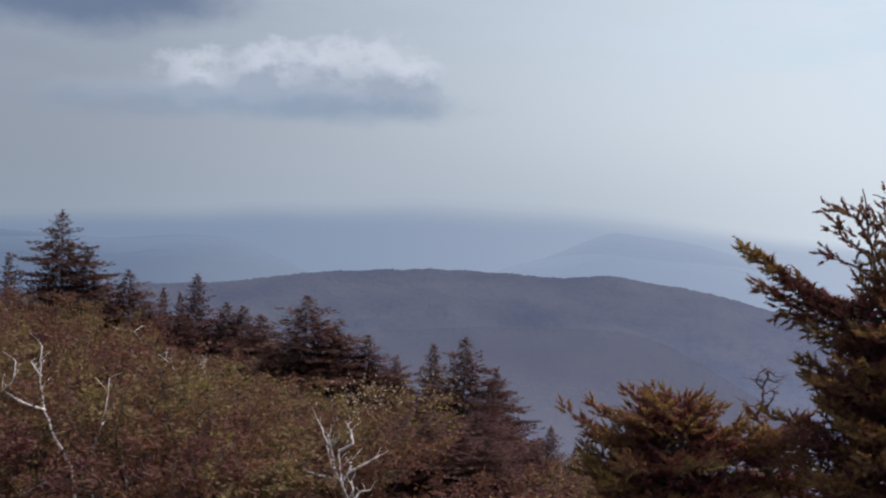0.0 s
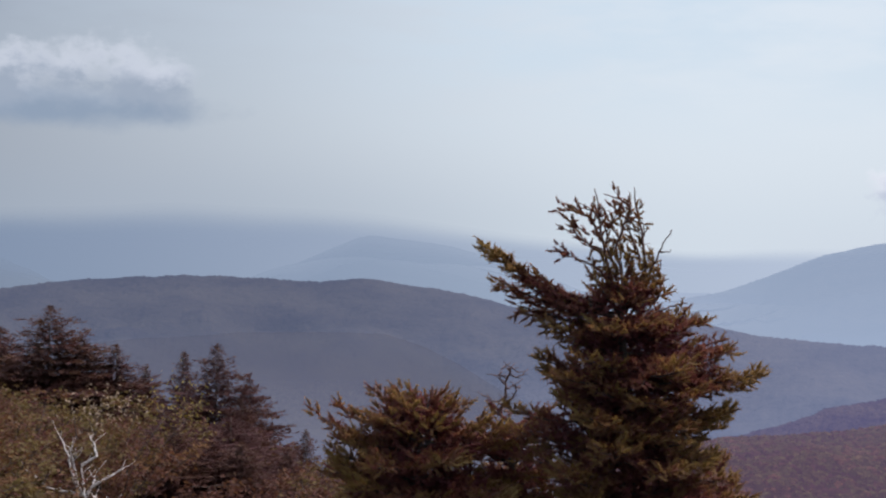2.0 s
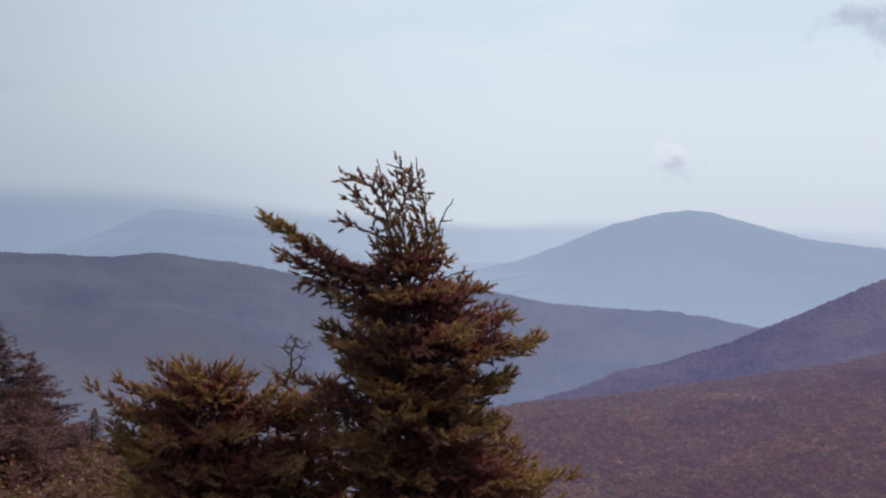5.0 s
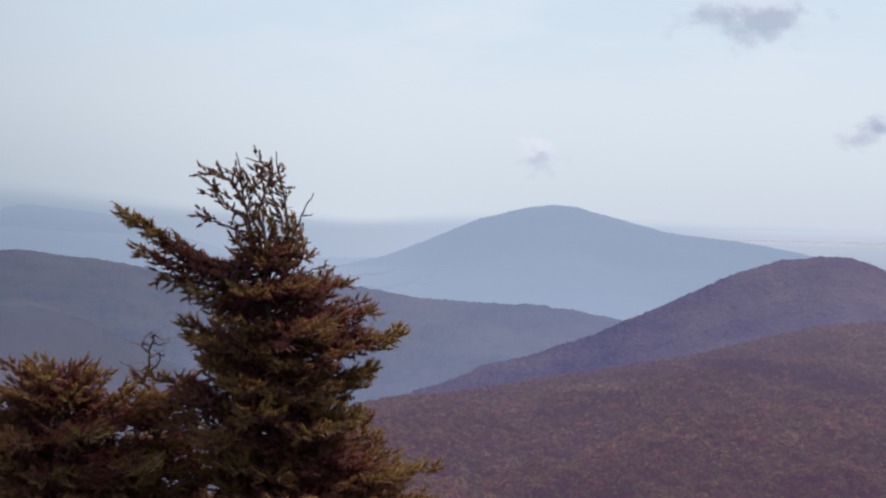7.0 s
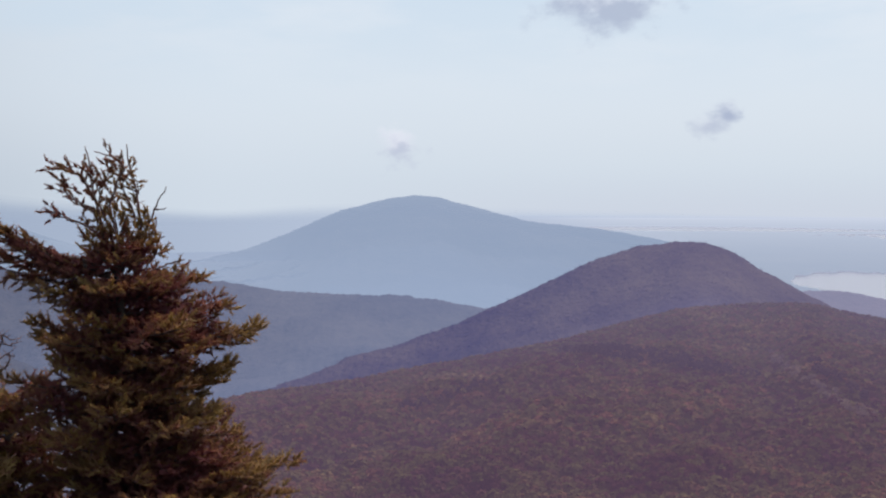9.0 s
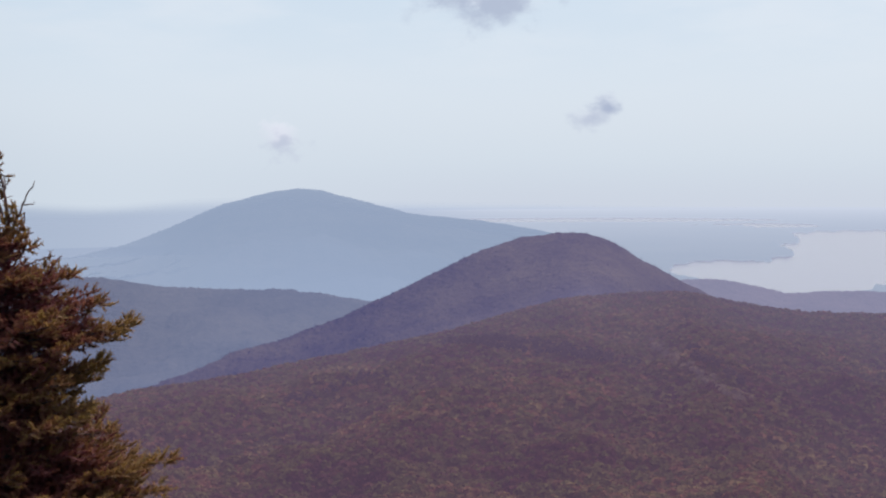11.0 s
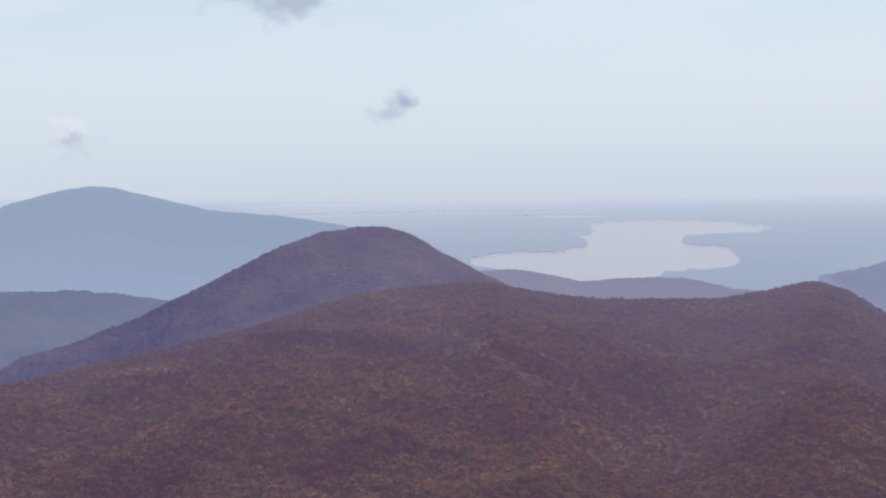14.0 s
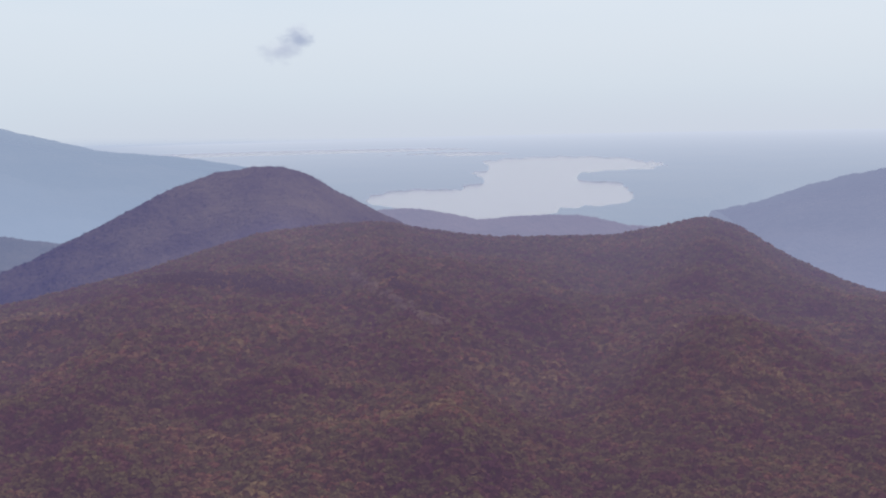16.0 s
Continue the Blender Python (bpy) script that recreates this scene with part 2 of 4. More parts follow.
M_BARK = bark("spruce bark", (0.04, 0.028, 0.024), (0.10, 0.07, 0.058), 40)
M_TWIG = bark("bare twig bark", (0.085, 0.045, 0.040), (0.18, 0.105, 0.085), 60)
M_BIRCH = bark("birch bark", (0.16, 0.13, 0.12), (0.74, 0.70, 0.68), 25, (1, 1, 2.0), 0.7)
# shade of the dome's left flank painted as a darker, bluer emission tint
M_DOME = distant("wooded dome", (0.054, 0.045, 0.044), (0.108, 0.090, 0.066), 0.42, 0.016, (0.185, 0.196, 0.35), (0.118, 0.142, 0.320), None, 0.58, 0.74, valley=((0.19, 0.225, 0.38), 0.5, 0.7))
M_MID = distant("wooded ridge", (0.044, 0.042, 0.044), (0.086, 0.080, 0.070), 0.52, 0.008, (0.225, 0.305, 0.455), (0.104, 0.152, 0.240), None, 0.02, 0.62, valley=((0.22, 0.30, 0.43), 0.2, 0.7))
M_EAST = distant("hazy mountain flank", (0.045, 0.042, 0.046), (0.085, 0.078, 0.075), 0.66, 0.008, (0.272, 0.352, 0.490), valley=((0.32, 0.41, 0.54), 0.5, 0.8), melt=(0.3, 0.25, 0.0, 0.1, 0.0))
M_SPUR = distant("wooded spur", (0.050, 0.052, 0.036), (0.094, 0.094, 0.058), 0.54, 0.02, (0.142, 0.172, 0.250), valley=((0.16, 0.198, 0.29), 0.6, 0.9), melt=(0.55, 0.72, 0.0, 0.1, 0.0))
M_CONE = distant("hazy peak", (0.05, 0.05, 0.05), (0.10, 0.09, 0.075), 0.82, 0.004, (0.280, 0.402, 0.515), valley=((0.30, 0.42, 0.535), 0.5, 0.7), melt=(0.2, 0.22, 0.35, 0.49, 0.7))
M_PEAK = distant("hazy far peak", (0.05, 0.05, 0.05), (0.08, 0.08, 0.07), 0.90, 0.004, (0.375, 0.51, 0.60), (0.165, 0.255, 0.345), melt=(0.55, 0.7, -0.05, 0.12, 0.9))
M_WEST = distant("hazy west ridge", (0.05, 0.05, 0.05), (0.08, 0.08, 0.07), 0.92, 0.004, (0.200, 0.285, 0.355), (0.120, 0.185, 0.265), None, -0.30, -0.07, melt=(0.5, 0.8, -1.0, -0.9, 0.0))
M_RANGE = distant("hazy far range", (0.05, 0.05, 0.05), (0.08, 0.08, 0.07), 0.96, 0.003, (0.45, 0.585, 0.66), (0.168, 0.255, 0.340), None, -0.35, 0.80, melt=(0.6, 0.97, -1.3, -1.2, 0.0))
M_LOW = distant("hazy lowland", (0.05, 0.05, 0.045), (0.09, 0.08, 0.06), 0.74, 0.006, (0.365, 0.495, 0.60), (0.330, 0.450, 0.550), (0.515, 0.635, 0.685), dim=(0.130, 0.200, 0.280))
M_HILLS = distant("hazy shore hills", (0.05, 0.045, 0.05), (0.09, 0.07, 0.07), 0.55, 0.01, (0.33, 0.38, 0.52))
M_FLOOR = distant("forest floor", (0.055, 0.030, 0.026), (0.105, 0.062, 0.042), 0.0, 0.3)
m, n, p = material("reservoir water")
n.put(p.inputs["Base Color"], (0.175, 0.170, 0.230, 1))
p.inputs["Roughness"].default_value = 0.16
bump = n.add("ShaderNodeBump")
bump.inputs["Strength"].default_value, bump.inputs["Distance"].default_value = 0.06, 1.0
n.put(bump.inputs["Height"], n.noise(n.add("ShaderNodeTexCoord").outputs["Object"], 0.05, 4.0))
n.put(p.inputs["Normal"], bump.outputs[0])
M_WATER = m


# ================= mesh tools =================
def mesh_object(name, verts, faces, mat, parent=None, smooth=False, label=""):
    me = bpy.data.meshes.new(name)
    me.from_pydata(verts if isinstance(verts, list) else verts.tolist(), [], faces if isinstance(faces, list) else faces.tolist())
    for k in mat if isinstance(mat, (list, tuple)) else [mat]:
        me.materials.append(k)
    if smooth:
        me.polygons.foreach_set("use_smooth", [True] * len(me.polygons))
    me.update()
    ob = new(name, me)
    if parent:
        ob.parent = parent
    return tagged(ob, label)


def profile(points, az):
    """A smooth height line over the headings."""
    a, e = np.array(points).T
    x = np.linspace(a[0], a[-1], 600)
    y = np.interp(x, a, e)
    k = np.exp(-np.linspace(-2, 2, 15) ** 2)
    y = np.convolve(np.pad(y, 7, mode="edge"), k / k.sum(), "valid")
    return np.interp(az, x, y)


class Waves:
    """Rolling noise from a sum of sines, the same on every build."""

    def __init__(self, seed, size, octaves=5):
        r = np.random.RandomState(seed)
        self.terms = []
        for o in range(octaves):
            for _ in range(5):
                t = r.rand() * 6.283
                f = 6.283 / size * 2 ** o * (0.7 + 0.6 * r.rand())
                self.terms.append((f * math.cos(t), f * math.sin(t), r.rand() * 6.283, 0.55 ** o))
        self.norm = sum(t[3] ** 2 for t in self.terms) ** 0.5

    def __call__(self, x, y):
        return sum(a * np.sin(x * p + y * q + c) for p, q, c, a in self.terms) / self.norm


def grid_faces(na, nr):
    i = np.arange(na - 1)[:, None] * nr + np.arange(nr - 1)[None, :]
    i = i.ravel()
    return np.stack([i, i + nr, i + nr + 1, i + 1], 1)


def ridge(name, crest, dist, front, base, mat, label, seed, step=0.12, rough=4.0, fuzz=1.5, back=1.12, spur=None):
    """A wooded ridge: crest line (heading, elevation), its distance (heading, metres), and slopes before and behind."""
    az = np.arange(crest[0][0], crest[-1][0] + step * 0.99, step)
    el, dc = profile(crest, az), profile(dist, az)
    zc = EYE + dc * np.tan(np.radians(el))
    u = np.concatenate([np.linspace(0, 1, 46), np.linspace(1.05, 2, 12)])
    rr = np.where(u[None] <= 1, dc[:, None] * (front + (1 - front) * u[None]), dc[:, None] * (1 + (back - 1) * (u[None] - 1)))
    s = np.where(u <= 1, u ** 1.15, np.cos((u - 1) * 1.57) ** 1.5)
    x, y = rr * np.sin(np.radians(az))[:, None], rr * np.cos(np.radians(az))[:, None]
    z = base + (zc[:, None] - base) * s[None]
    z += rough * Waves(seed, 260)(x, y) * (np.sin(np.clip(u, 0, 1) * np.pi))[None] ** 0.8 * 1.5
    if spur:
        at, lean, wide, high = spur
        z += high * np.exp(-((az[:, None] - at - lean * (1 - u[None])) / wide) ** 2) * np.sin(np.clip(u, 0, 1) * np.pi)[None]
    z += fuzz * (Waves(seed + 1, 9, 2)(x, y) * 0.25 + Waves(seed + 2, 50, 2)(x, y) * 0.3)
    v = np.stack([x, y, z], -1).reshape(-1, 3)
    ob = mesh_object(name, v, grid_faces(len(az), len(u)), mat, smooth=True)
    ob.data.attributes.new("rise", "FLOAT", "POINT").data.foreach_set("value", np.broadcast_to(s[None], z.shape).astype(np.float32).ravel())
    return tagged(ob, label, "mountain", kind="structure")


# ================= land =================
VALLEY = -135.0
NEAR_CREST = [(14.8, -11.74), (18.8, -10.44), (20.8, -9.74), (22.8, -9.24), (26, -8.91), (28, -8.64), (30, -8.22), (32.2, -7.86), (35.3, -7.24), (37, -6.89), (39.5, -6.14),
              (42.1, -5.46), (45, -5.21), (47.5, -5.19), (50, -5.67), (52.4, -5.95), (57.4, -5.95), (59.8, -5.52), (61.4, -5.12), (62.7, -5.49), (64.8, -6.79),
              (67.4, -7.93), (68.9, -8.37), (74.8, -9.44), (84.8, -11.24)]
NEAR_DIST = [(15, 600), (22, 700), (35, 850), (45, 980), (55, 980), (62, 1080), (70, 1000), (85, 900)]
NEAR_GRADE = [(-180, .12), (-60, .10), (-20, .09), (-10, .12), (0, .165), (5, .205), (12, .30), (18, .36), (80, .36), (110, .12), (180, .12)]
hill_noise = Waves(5, 190)
roll_noise = Waves(8, 60, 3)


def lake_mask(az, r):
    """Above 0 where the basin of the reservoir lies under water."""
    el = -np.degrees(np.arctan2(-VALLEY + EYE, r))

    def blob(a, e, wa, we):
        return 1 - ((az - a) / wa) ** 2 - ((el - e) / we) ** 2
    m = blob(54.4, -4.0, 3.9, 0.95)
    for b in ((55.0, -3.0, 4.6, 0.5), (49.1, -4.3, 2.6, 0.5), (51.8, -4.85, 3.5, 0.5), (56.8, -4.35, 1.6, 0.5), (42.5, -2.12, 9.5, 0.12), (50.2, -2.36, 3.0, 0.13)):
        m = np.maximum(m, blob(*b))
    for b in ((60.0, -3.45, 4.2, 0.24), (48.3, -2.85, 3.8, 0.5), (49.3, -3.5, 2.6, 0.24)):
        m = np.minimum(m, -blob(*b))
    return m + 0.10 * np.sin(az * 5.1 + el * 9) + 0.06 * np.sin(az * 13 + 2 - el * 17)


def ground_height(az, r):
    """Height of the land by heading (degrees) and distance."""
    x, y = r * np.sin(np.radians(az)), r * np.cos(np.radians(az))
    k = np.interp(az, *np.array(NEAR_GRADE).T)
    z = -k * np.clip(r - 3, 0, 22) - np.where(r > 25, (r - 25) * np.where(k > 0.3, 0.345, 0.42), 0)
    z += 0.12 * np.clip(r / 10, 0, 1) * roll_noise(x * 8, y * 8)
    rim = np.interp(az, [28, 33, 42, 45, 60, 64], [6000, 3000, 3000, 1250, 1250, 1950])
    floor = VALLEY - 70 + 70 * np.clip((r - rim) / 200, 0, 1) + 2.0 * hill_noise(x, y)
    # the forested shoulder below the summit
    dc = profile(NEAR_DIST, az)
    zc = EYE + dc * np.tan(np.radians(profile(NEAR_CREST, az))) - 2.5
    u = np.clip((r - 260) / (dc - 260), 0, 1)
    zs = -112 + (zc + 112) * u ** 1.4 + 7.0 * hill_noise(x, y) * np.sin(u * np.pi) + 1.6 * roll_noise(x, y) * np.sin(u * np.pi)
    # a spur running down from the crest, and the hollow beside it
    bulge = np.sin(u * np.pi) ** 0.7
    zs += bulge * (11 * np.exp(-((az - 51.5 + 5.0 * u) / 1.7) ** 2) - 15 * np.exp(-((az - 56.5) / 3.8) ** 2) + 7 * np.exp(-((az - 34 - 3 * u) / 2.5) ** 2))
    over = np.clip((r - dc) / 260, 0, 1)
    zs = zs - over ** 1.3 * 80
    side = np.clip((az - 12) / 6, 0, 1) * np.clip((88 - az) / 6, 0, 1)
    zs = np.where(side > 0, zs * side + (VALLEY - 60) * (1 - side), VALLEY - 60)
    z = np.maximum(np.maximum(z, floor), zs)
    lake = np.clip(lake_mask(az, r) * 14, -1, 1)
    far = np.clip((r - rim - 150) / 150, 0, 1)
    z = np.where(far > 0, z * (1 - far) + far * (VALLEY - lake * 4 + 1), z)
    return z


az_steps = np.concatenate([np.arange(-180, -24, 3.0), np.arange(-24, 20, 0.5), np.arange(20, 72, 0.22), np.arange(72, 180.1, 3.0)])
r_steps = np.concatenate([np.arange(0.0, 30, 0.75), np.geomspace(30, 300, 24), np.arange(308, 1400, 14.0), np.geomspace(1405, 4900, 150)])
A, R_ = np.meshgrid(az_steps, r_steps, indexing="ij")
Z = ground_height(A, R_) - 1.6 * ((R_ > 292) & (R_ < 1180) & (A > 13) & (A < 73))
gv = np.stack([R_ * np.sin(np.radians(A)), R_ * np.cos(np.radians(A)), Z], -1).reshape(-1, 3)
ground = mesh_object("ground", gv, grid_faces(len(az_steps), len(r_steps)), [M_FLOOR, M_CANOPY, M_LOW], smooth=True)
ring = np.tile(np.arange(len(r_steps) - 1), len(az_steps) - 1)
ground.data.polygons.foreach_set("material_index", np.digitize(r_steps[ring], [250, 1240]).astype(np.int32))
tagged(ground, "mountain summit slope falling to a wooded valley floor", "ground", kind="structure")

wa = np.arange(33, 60.1, 0.5)
WA = np.repeat(wa[:, None], 30, 1)
WR = np.interp(wa, [33, 44, 46, 66], [3500, 3500, 1450, 1450])[:, None] * (4850 / np.interp(wa, [33, 44, 46, 66], [3500, 3500, 1450, 1450])[:, None]) ** np.linspace(0, 1, 30)[None]
wv = np.stack([WR * np.sin(np.radians(WA)), WR * np.cos(np.radians(WA)), 0 * WR + VALLEY - 0.5], -1).reshape(-1, 3)
water = mesh_object("water", wv, grid_faces(len(wa), 30), M_WATER)
tagged(water, "pale bright reservoir water in the valley below", "lake", kind="structure")

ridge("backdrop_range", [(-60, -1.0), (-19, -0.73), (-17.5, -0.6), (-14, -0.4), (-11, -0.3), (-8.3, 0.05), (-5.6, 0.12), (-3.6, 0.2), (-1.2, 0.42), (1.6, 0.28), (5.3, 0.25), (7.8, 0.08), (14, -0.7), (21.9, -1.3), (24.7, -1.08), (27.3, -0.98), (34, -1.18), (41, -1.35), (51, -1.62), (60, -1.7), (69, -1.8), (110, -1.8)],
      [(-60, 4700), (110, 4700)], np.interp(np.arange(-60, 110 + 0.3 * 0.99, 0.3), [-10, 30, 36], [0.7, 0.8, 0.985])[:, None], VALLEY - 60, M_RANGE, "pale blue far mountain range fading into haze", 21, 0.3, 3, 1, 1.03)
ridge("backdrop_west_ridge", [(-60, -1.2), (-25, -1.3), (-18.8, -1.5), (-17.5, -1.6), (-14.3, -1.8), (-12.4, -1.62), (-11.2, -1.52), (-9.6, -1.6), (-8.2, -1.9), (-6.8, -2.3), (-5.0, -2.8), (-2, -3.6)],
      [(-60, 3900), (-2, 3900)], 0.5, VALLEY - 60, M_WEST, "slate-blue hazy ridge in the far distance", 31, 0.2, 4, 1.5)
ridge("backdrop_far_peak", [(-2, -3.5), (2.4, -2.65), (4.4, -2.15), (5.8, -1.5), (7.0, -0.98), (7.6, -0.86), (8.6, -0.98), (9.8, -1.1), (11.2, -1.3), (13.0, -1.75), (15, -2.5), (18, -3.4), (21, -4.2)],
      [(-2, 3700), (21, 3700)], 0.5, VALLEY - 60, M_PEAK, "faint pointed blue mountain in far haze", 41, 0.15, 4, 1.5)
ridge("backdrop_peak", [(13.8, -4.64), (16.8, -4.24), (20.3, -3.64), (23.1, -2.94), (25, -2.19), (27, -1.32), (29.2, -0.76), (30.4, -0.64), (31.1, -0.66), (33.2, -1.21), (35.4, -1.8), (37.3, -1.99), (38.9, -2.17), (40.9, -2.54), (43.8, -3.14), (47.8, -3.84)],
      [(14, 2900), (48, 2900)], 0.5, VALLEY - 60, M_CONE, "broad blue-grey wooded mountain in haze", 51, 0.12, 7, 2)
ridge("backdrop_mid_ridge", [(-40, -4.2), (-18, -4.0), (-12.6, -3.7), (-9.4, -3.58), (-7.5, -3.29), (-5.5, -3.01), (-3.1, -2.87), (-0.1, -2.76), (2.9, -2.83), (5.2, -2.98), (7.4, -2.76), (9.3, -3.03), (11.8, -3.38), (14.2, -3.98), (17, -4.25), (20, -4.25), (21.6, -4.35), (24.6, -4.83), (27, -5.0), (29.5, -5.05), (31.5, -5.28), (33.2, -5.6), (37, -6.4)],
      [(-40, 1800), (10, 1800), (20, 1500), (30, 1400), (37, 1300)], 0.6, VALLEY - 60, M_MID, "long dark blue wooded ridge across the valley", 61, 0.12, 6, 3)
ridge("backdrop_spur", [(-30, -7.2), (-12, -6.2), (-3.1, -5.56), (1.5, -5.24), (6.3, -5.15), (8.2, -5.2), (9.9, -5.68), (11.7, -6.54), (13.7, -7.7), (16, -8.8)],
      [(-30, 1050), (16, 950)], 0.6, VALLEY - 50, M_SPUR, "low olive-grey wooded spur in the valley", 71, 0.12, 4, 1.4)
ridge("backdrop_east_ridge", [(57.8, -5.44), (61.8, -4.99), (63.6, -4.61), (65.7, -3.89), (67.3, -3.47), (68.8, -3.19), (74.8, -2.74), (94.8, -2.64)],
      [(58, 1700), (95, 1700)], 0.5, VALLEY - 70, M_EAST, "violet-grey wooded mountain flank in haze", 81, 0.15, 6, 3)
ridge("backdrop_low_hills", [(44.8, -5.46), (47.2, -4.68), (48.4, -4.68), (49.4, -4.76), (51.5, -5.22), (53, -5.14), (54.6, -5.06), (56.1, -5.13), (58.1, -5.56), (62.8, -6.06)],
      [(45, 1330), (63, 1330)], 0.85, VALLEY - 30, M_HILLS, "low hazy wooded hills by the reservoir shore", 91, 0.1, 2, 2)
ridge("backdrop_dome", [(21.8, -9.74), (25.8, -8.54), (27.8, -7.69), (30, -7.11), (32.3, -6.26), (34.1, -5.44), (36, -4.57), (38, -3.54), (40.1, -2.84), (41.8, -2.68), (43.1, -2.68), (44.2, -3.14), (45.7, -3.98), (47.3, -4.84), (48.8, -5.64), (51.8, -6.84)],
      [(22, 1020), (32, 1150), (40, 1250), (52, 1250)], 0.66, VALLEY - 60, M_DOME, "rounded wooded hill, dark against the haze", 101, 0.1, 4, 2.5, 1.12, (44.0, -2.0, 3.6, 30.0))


# ================= forest canopy on the shoulder and the dome =================
def crowns(name, places, radii, squash, pieces, mat, seed, size=0.45, up=0.35):
    """Tree crowns as open heads of leaf clumps, joined: far too many to count."""
    r = np.random.RandomState(seed)
    n = len(places)
    d = r.randn(n, pieces, 3)
    d[..., 2] = np.abs(d[..., 2]) * 1.1 - 0.15
    d /= np.linalg.norm(d, axis=2)[..., None]
    c = places[:, None] + d * r.uniform(0.6, 1.0, (n, pieces, 1)) * radii[:, None, None] * np.array([1, 1, squash])
    face = d + r.randn(n, pieces, 3) * 0.15 + np.array([0, 0, up])
    face /= np.linalg.norm(face, axis=2)[..., None]
    a = np.cross(face, r.randn(n, pieces, 3))
    a /= np.linalg.norm(a, axis=2)[..., None]
    b = np.cross(face, a)
    k = size * radii[:, None, None] * r.uniform(0.75, 1.25, (n, pieces, 1))
    v = np.stack([c - a * k, c - b * k * 0.8, c + a * k, c + b * k * 0.8], 2)
    v += face[:, :, None] * (k * np.array([-0.25, 0.15, -0.25, 0.15]))[..., None]
    q = np.arange(n * pieces)[:, None] * 4 + np.arange(4)[None]
    ob = mesh_object(name, v.reshape(-1, 3), q, mat)
    ob.data.attributes.new("own", "FLOAT", "POINT").data.foreach_set("value", np.repeat(r.rand(n), pieces * 4).astype(np.float32))
    return ob


rs = np.random.RandomState(3)


def scatter(a0, a1, r0, r1, gap):
    out, d = [], r0
    while d < r1:
        step = math.degrees(gap / d)
        a = np.arange(a0 + rs.rand() * step, a1, step)
        out.append(np.stack([a + rs.uniform(-0.6, 0.6, len(a)) * step, d + rs.uniform(-0.7, 0.7, len(a)) * gap], 1))
        d += gap
    return np.concatenate(out)


def on_ground(polar, lift):
    a, d = polar.T
    return np.stack([d * np.sin(np.radians(a)), d * np.cos(np.radians(a)), ground_height(a, d) + lift], 1)


near_p = scatter(13, 73, 292, 520, 2.7)
rad = 1.3 + 2.2 * rs.rand(len(near_p)) ** 2.0
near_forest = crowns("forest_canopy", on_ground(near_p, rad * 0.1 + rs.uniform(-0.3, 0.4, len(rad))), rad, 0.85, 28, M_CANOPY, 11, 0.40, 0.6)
tagged(near_forest, "rust, olive and yellow autumn treetops covering the slope", "forest", kind="stuff")
far_p = scatter(13, 73, 520, 1180, 3.6)
far_p = far_p[far_p[:, 1] < profile(NEAR_DIST, far_p[:, 0]) + 60]
rad = 1.8 + 1.5 * rs.rand(len(far_p)) ** 1.5
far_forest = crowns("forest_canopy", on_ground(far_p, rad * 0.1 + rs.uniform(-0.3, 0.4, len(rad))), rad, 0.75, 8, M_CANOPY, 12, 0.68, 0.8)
tagged(far_forest, "muted brown autumn treetops over the wooded shoulder", "forest", kind="stuff")

dark_p = scatter(16, 73, 300, 1000, 4.0)
xy = on_ground(dark_p, 0.0)
drift = Waves(77, 120, 3)(xy[:, 0], xy[:, 1])
seen = np.degrees(np.arctan2(xy[:, 2] - EYE, dark_p[:, 1]))
heading = dark_p[:, 0]
dark_band = np.abs(seen - np.interp(heading, [37, 39, 41, 43, 44.6], [-7.62, -7.70, -7.92, -8.2, -8.5])) < 0.24 * np.exp(-((heading - 40.8) / 3.4) ** 4)
dark_band |= np.abs(seen - np.interp(heading, [30.4, 32, 33.4], [-10.1, -9.5, -9.15])) < 0.22 * np.exp(-((heading - 31.9) / 1.7) ** 4)
# dark crowns beside the spur stand in for its shaded side
dark_band |= np.abs(seen - np.interp(heading, [47.2, 50.0], [-7.8, -9.5])) < 0.30 * np.exp(-((heading - 48.5) / 1.1) ** 4)
dark_p = dark_p[(drift > 2.3) | (dark_band & (rs.rand(len(drift)) < 0.8))]
rad = rs.uniform(1.6, 2.8, len(dark_p))
dark_forest = crowns("conifer_drift", on_ground(dark_p, rad * 0.8 + 1.5), rad, 1.4, 16, M_CONIFER, 14)
tagged(dark_forest, "dark conifers in drifts, with a dark band for the spur's shaded side", "forest", kind="stuff")

# paler crowns along the spur, painting its lit strip
lit_spur_p = scatter(44, 52, 380, 900, 3.4)
xy = on_ground(lit_spur_p, 0.0)
seen = np.degrees(np.arctan2(xy[:, 2] - EYE, lit_spur_p[:, 1]))
strip = np.interp(lit_spur_p[:, 0], [45.9, 47.0, 48.4, 50.0], [-7.55, -8.3, -9.1, -10.0])
lit_spur_p = lit_spur_p[(np.abs(seen - strip) < 0.22) & (np.abs(lit_spur_p[:, 0] - 48.0) < 2.1)]
rad = rs.uniform(1.4, 2.6, len(lit_spur_p))
lit_spur_forest = crowns("birch_stand", on_ground(lit_spur_p, rad * 0.25 + 0.9), rad, 0.7, 16, M_SPUR_LIT, 15)
tagged(lit_spur_forest, "paler yellowish treetops that paint the lit strip of a low spur", "forest", kind="stuff")

dome = bpy.data.objects["backdrop_dome"]
dv = np.empty(len(dome.data.vertices) * 3)
dome.data.vertices.foreach_get("co", dv)
dv = dv.reshape(-1, 58, 3)[:, 12:48].reshape(-1, 3)
pick = rs.permutation(len(dv))[:4500]
rad = rs.uniform(0.5, 1.0, len(pick))
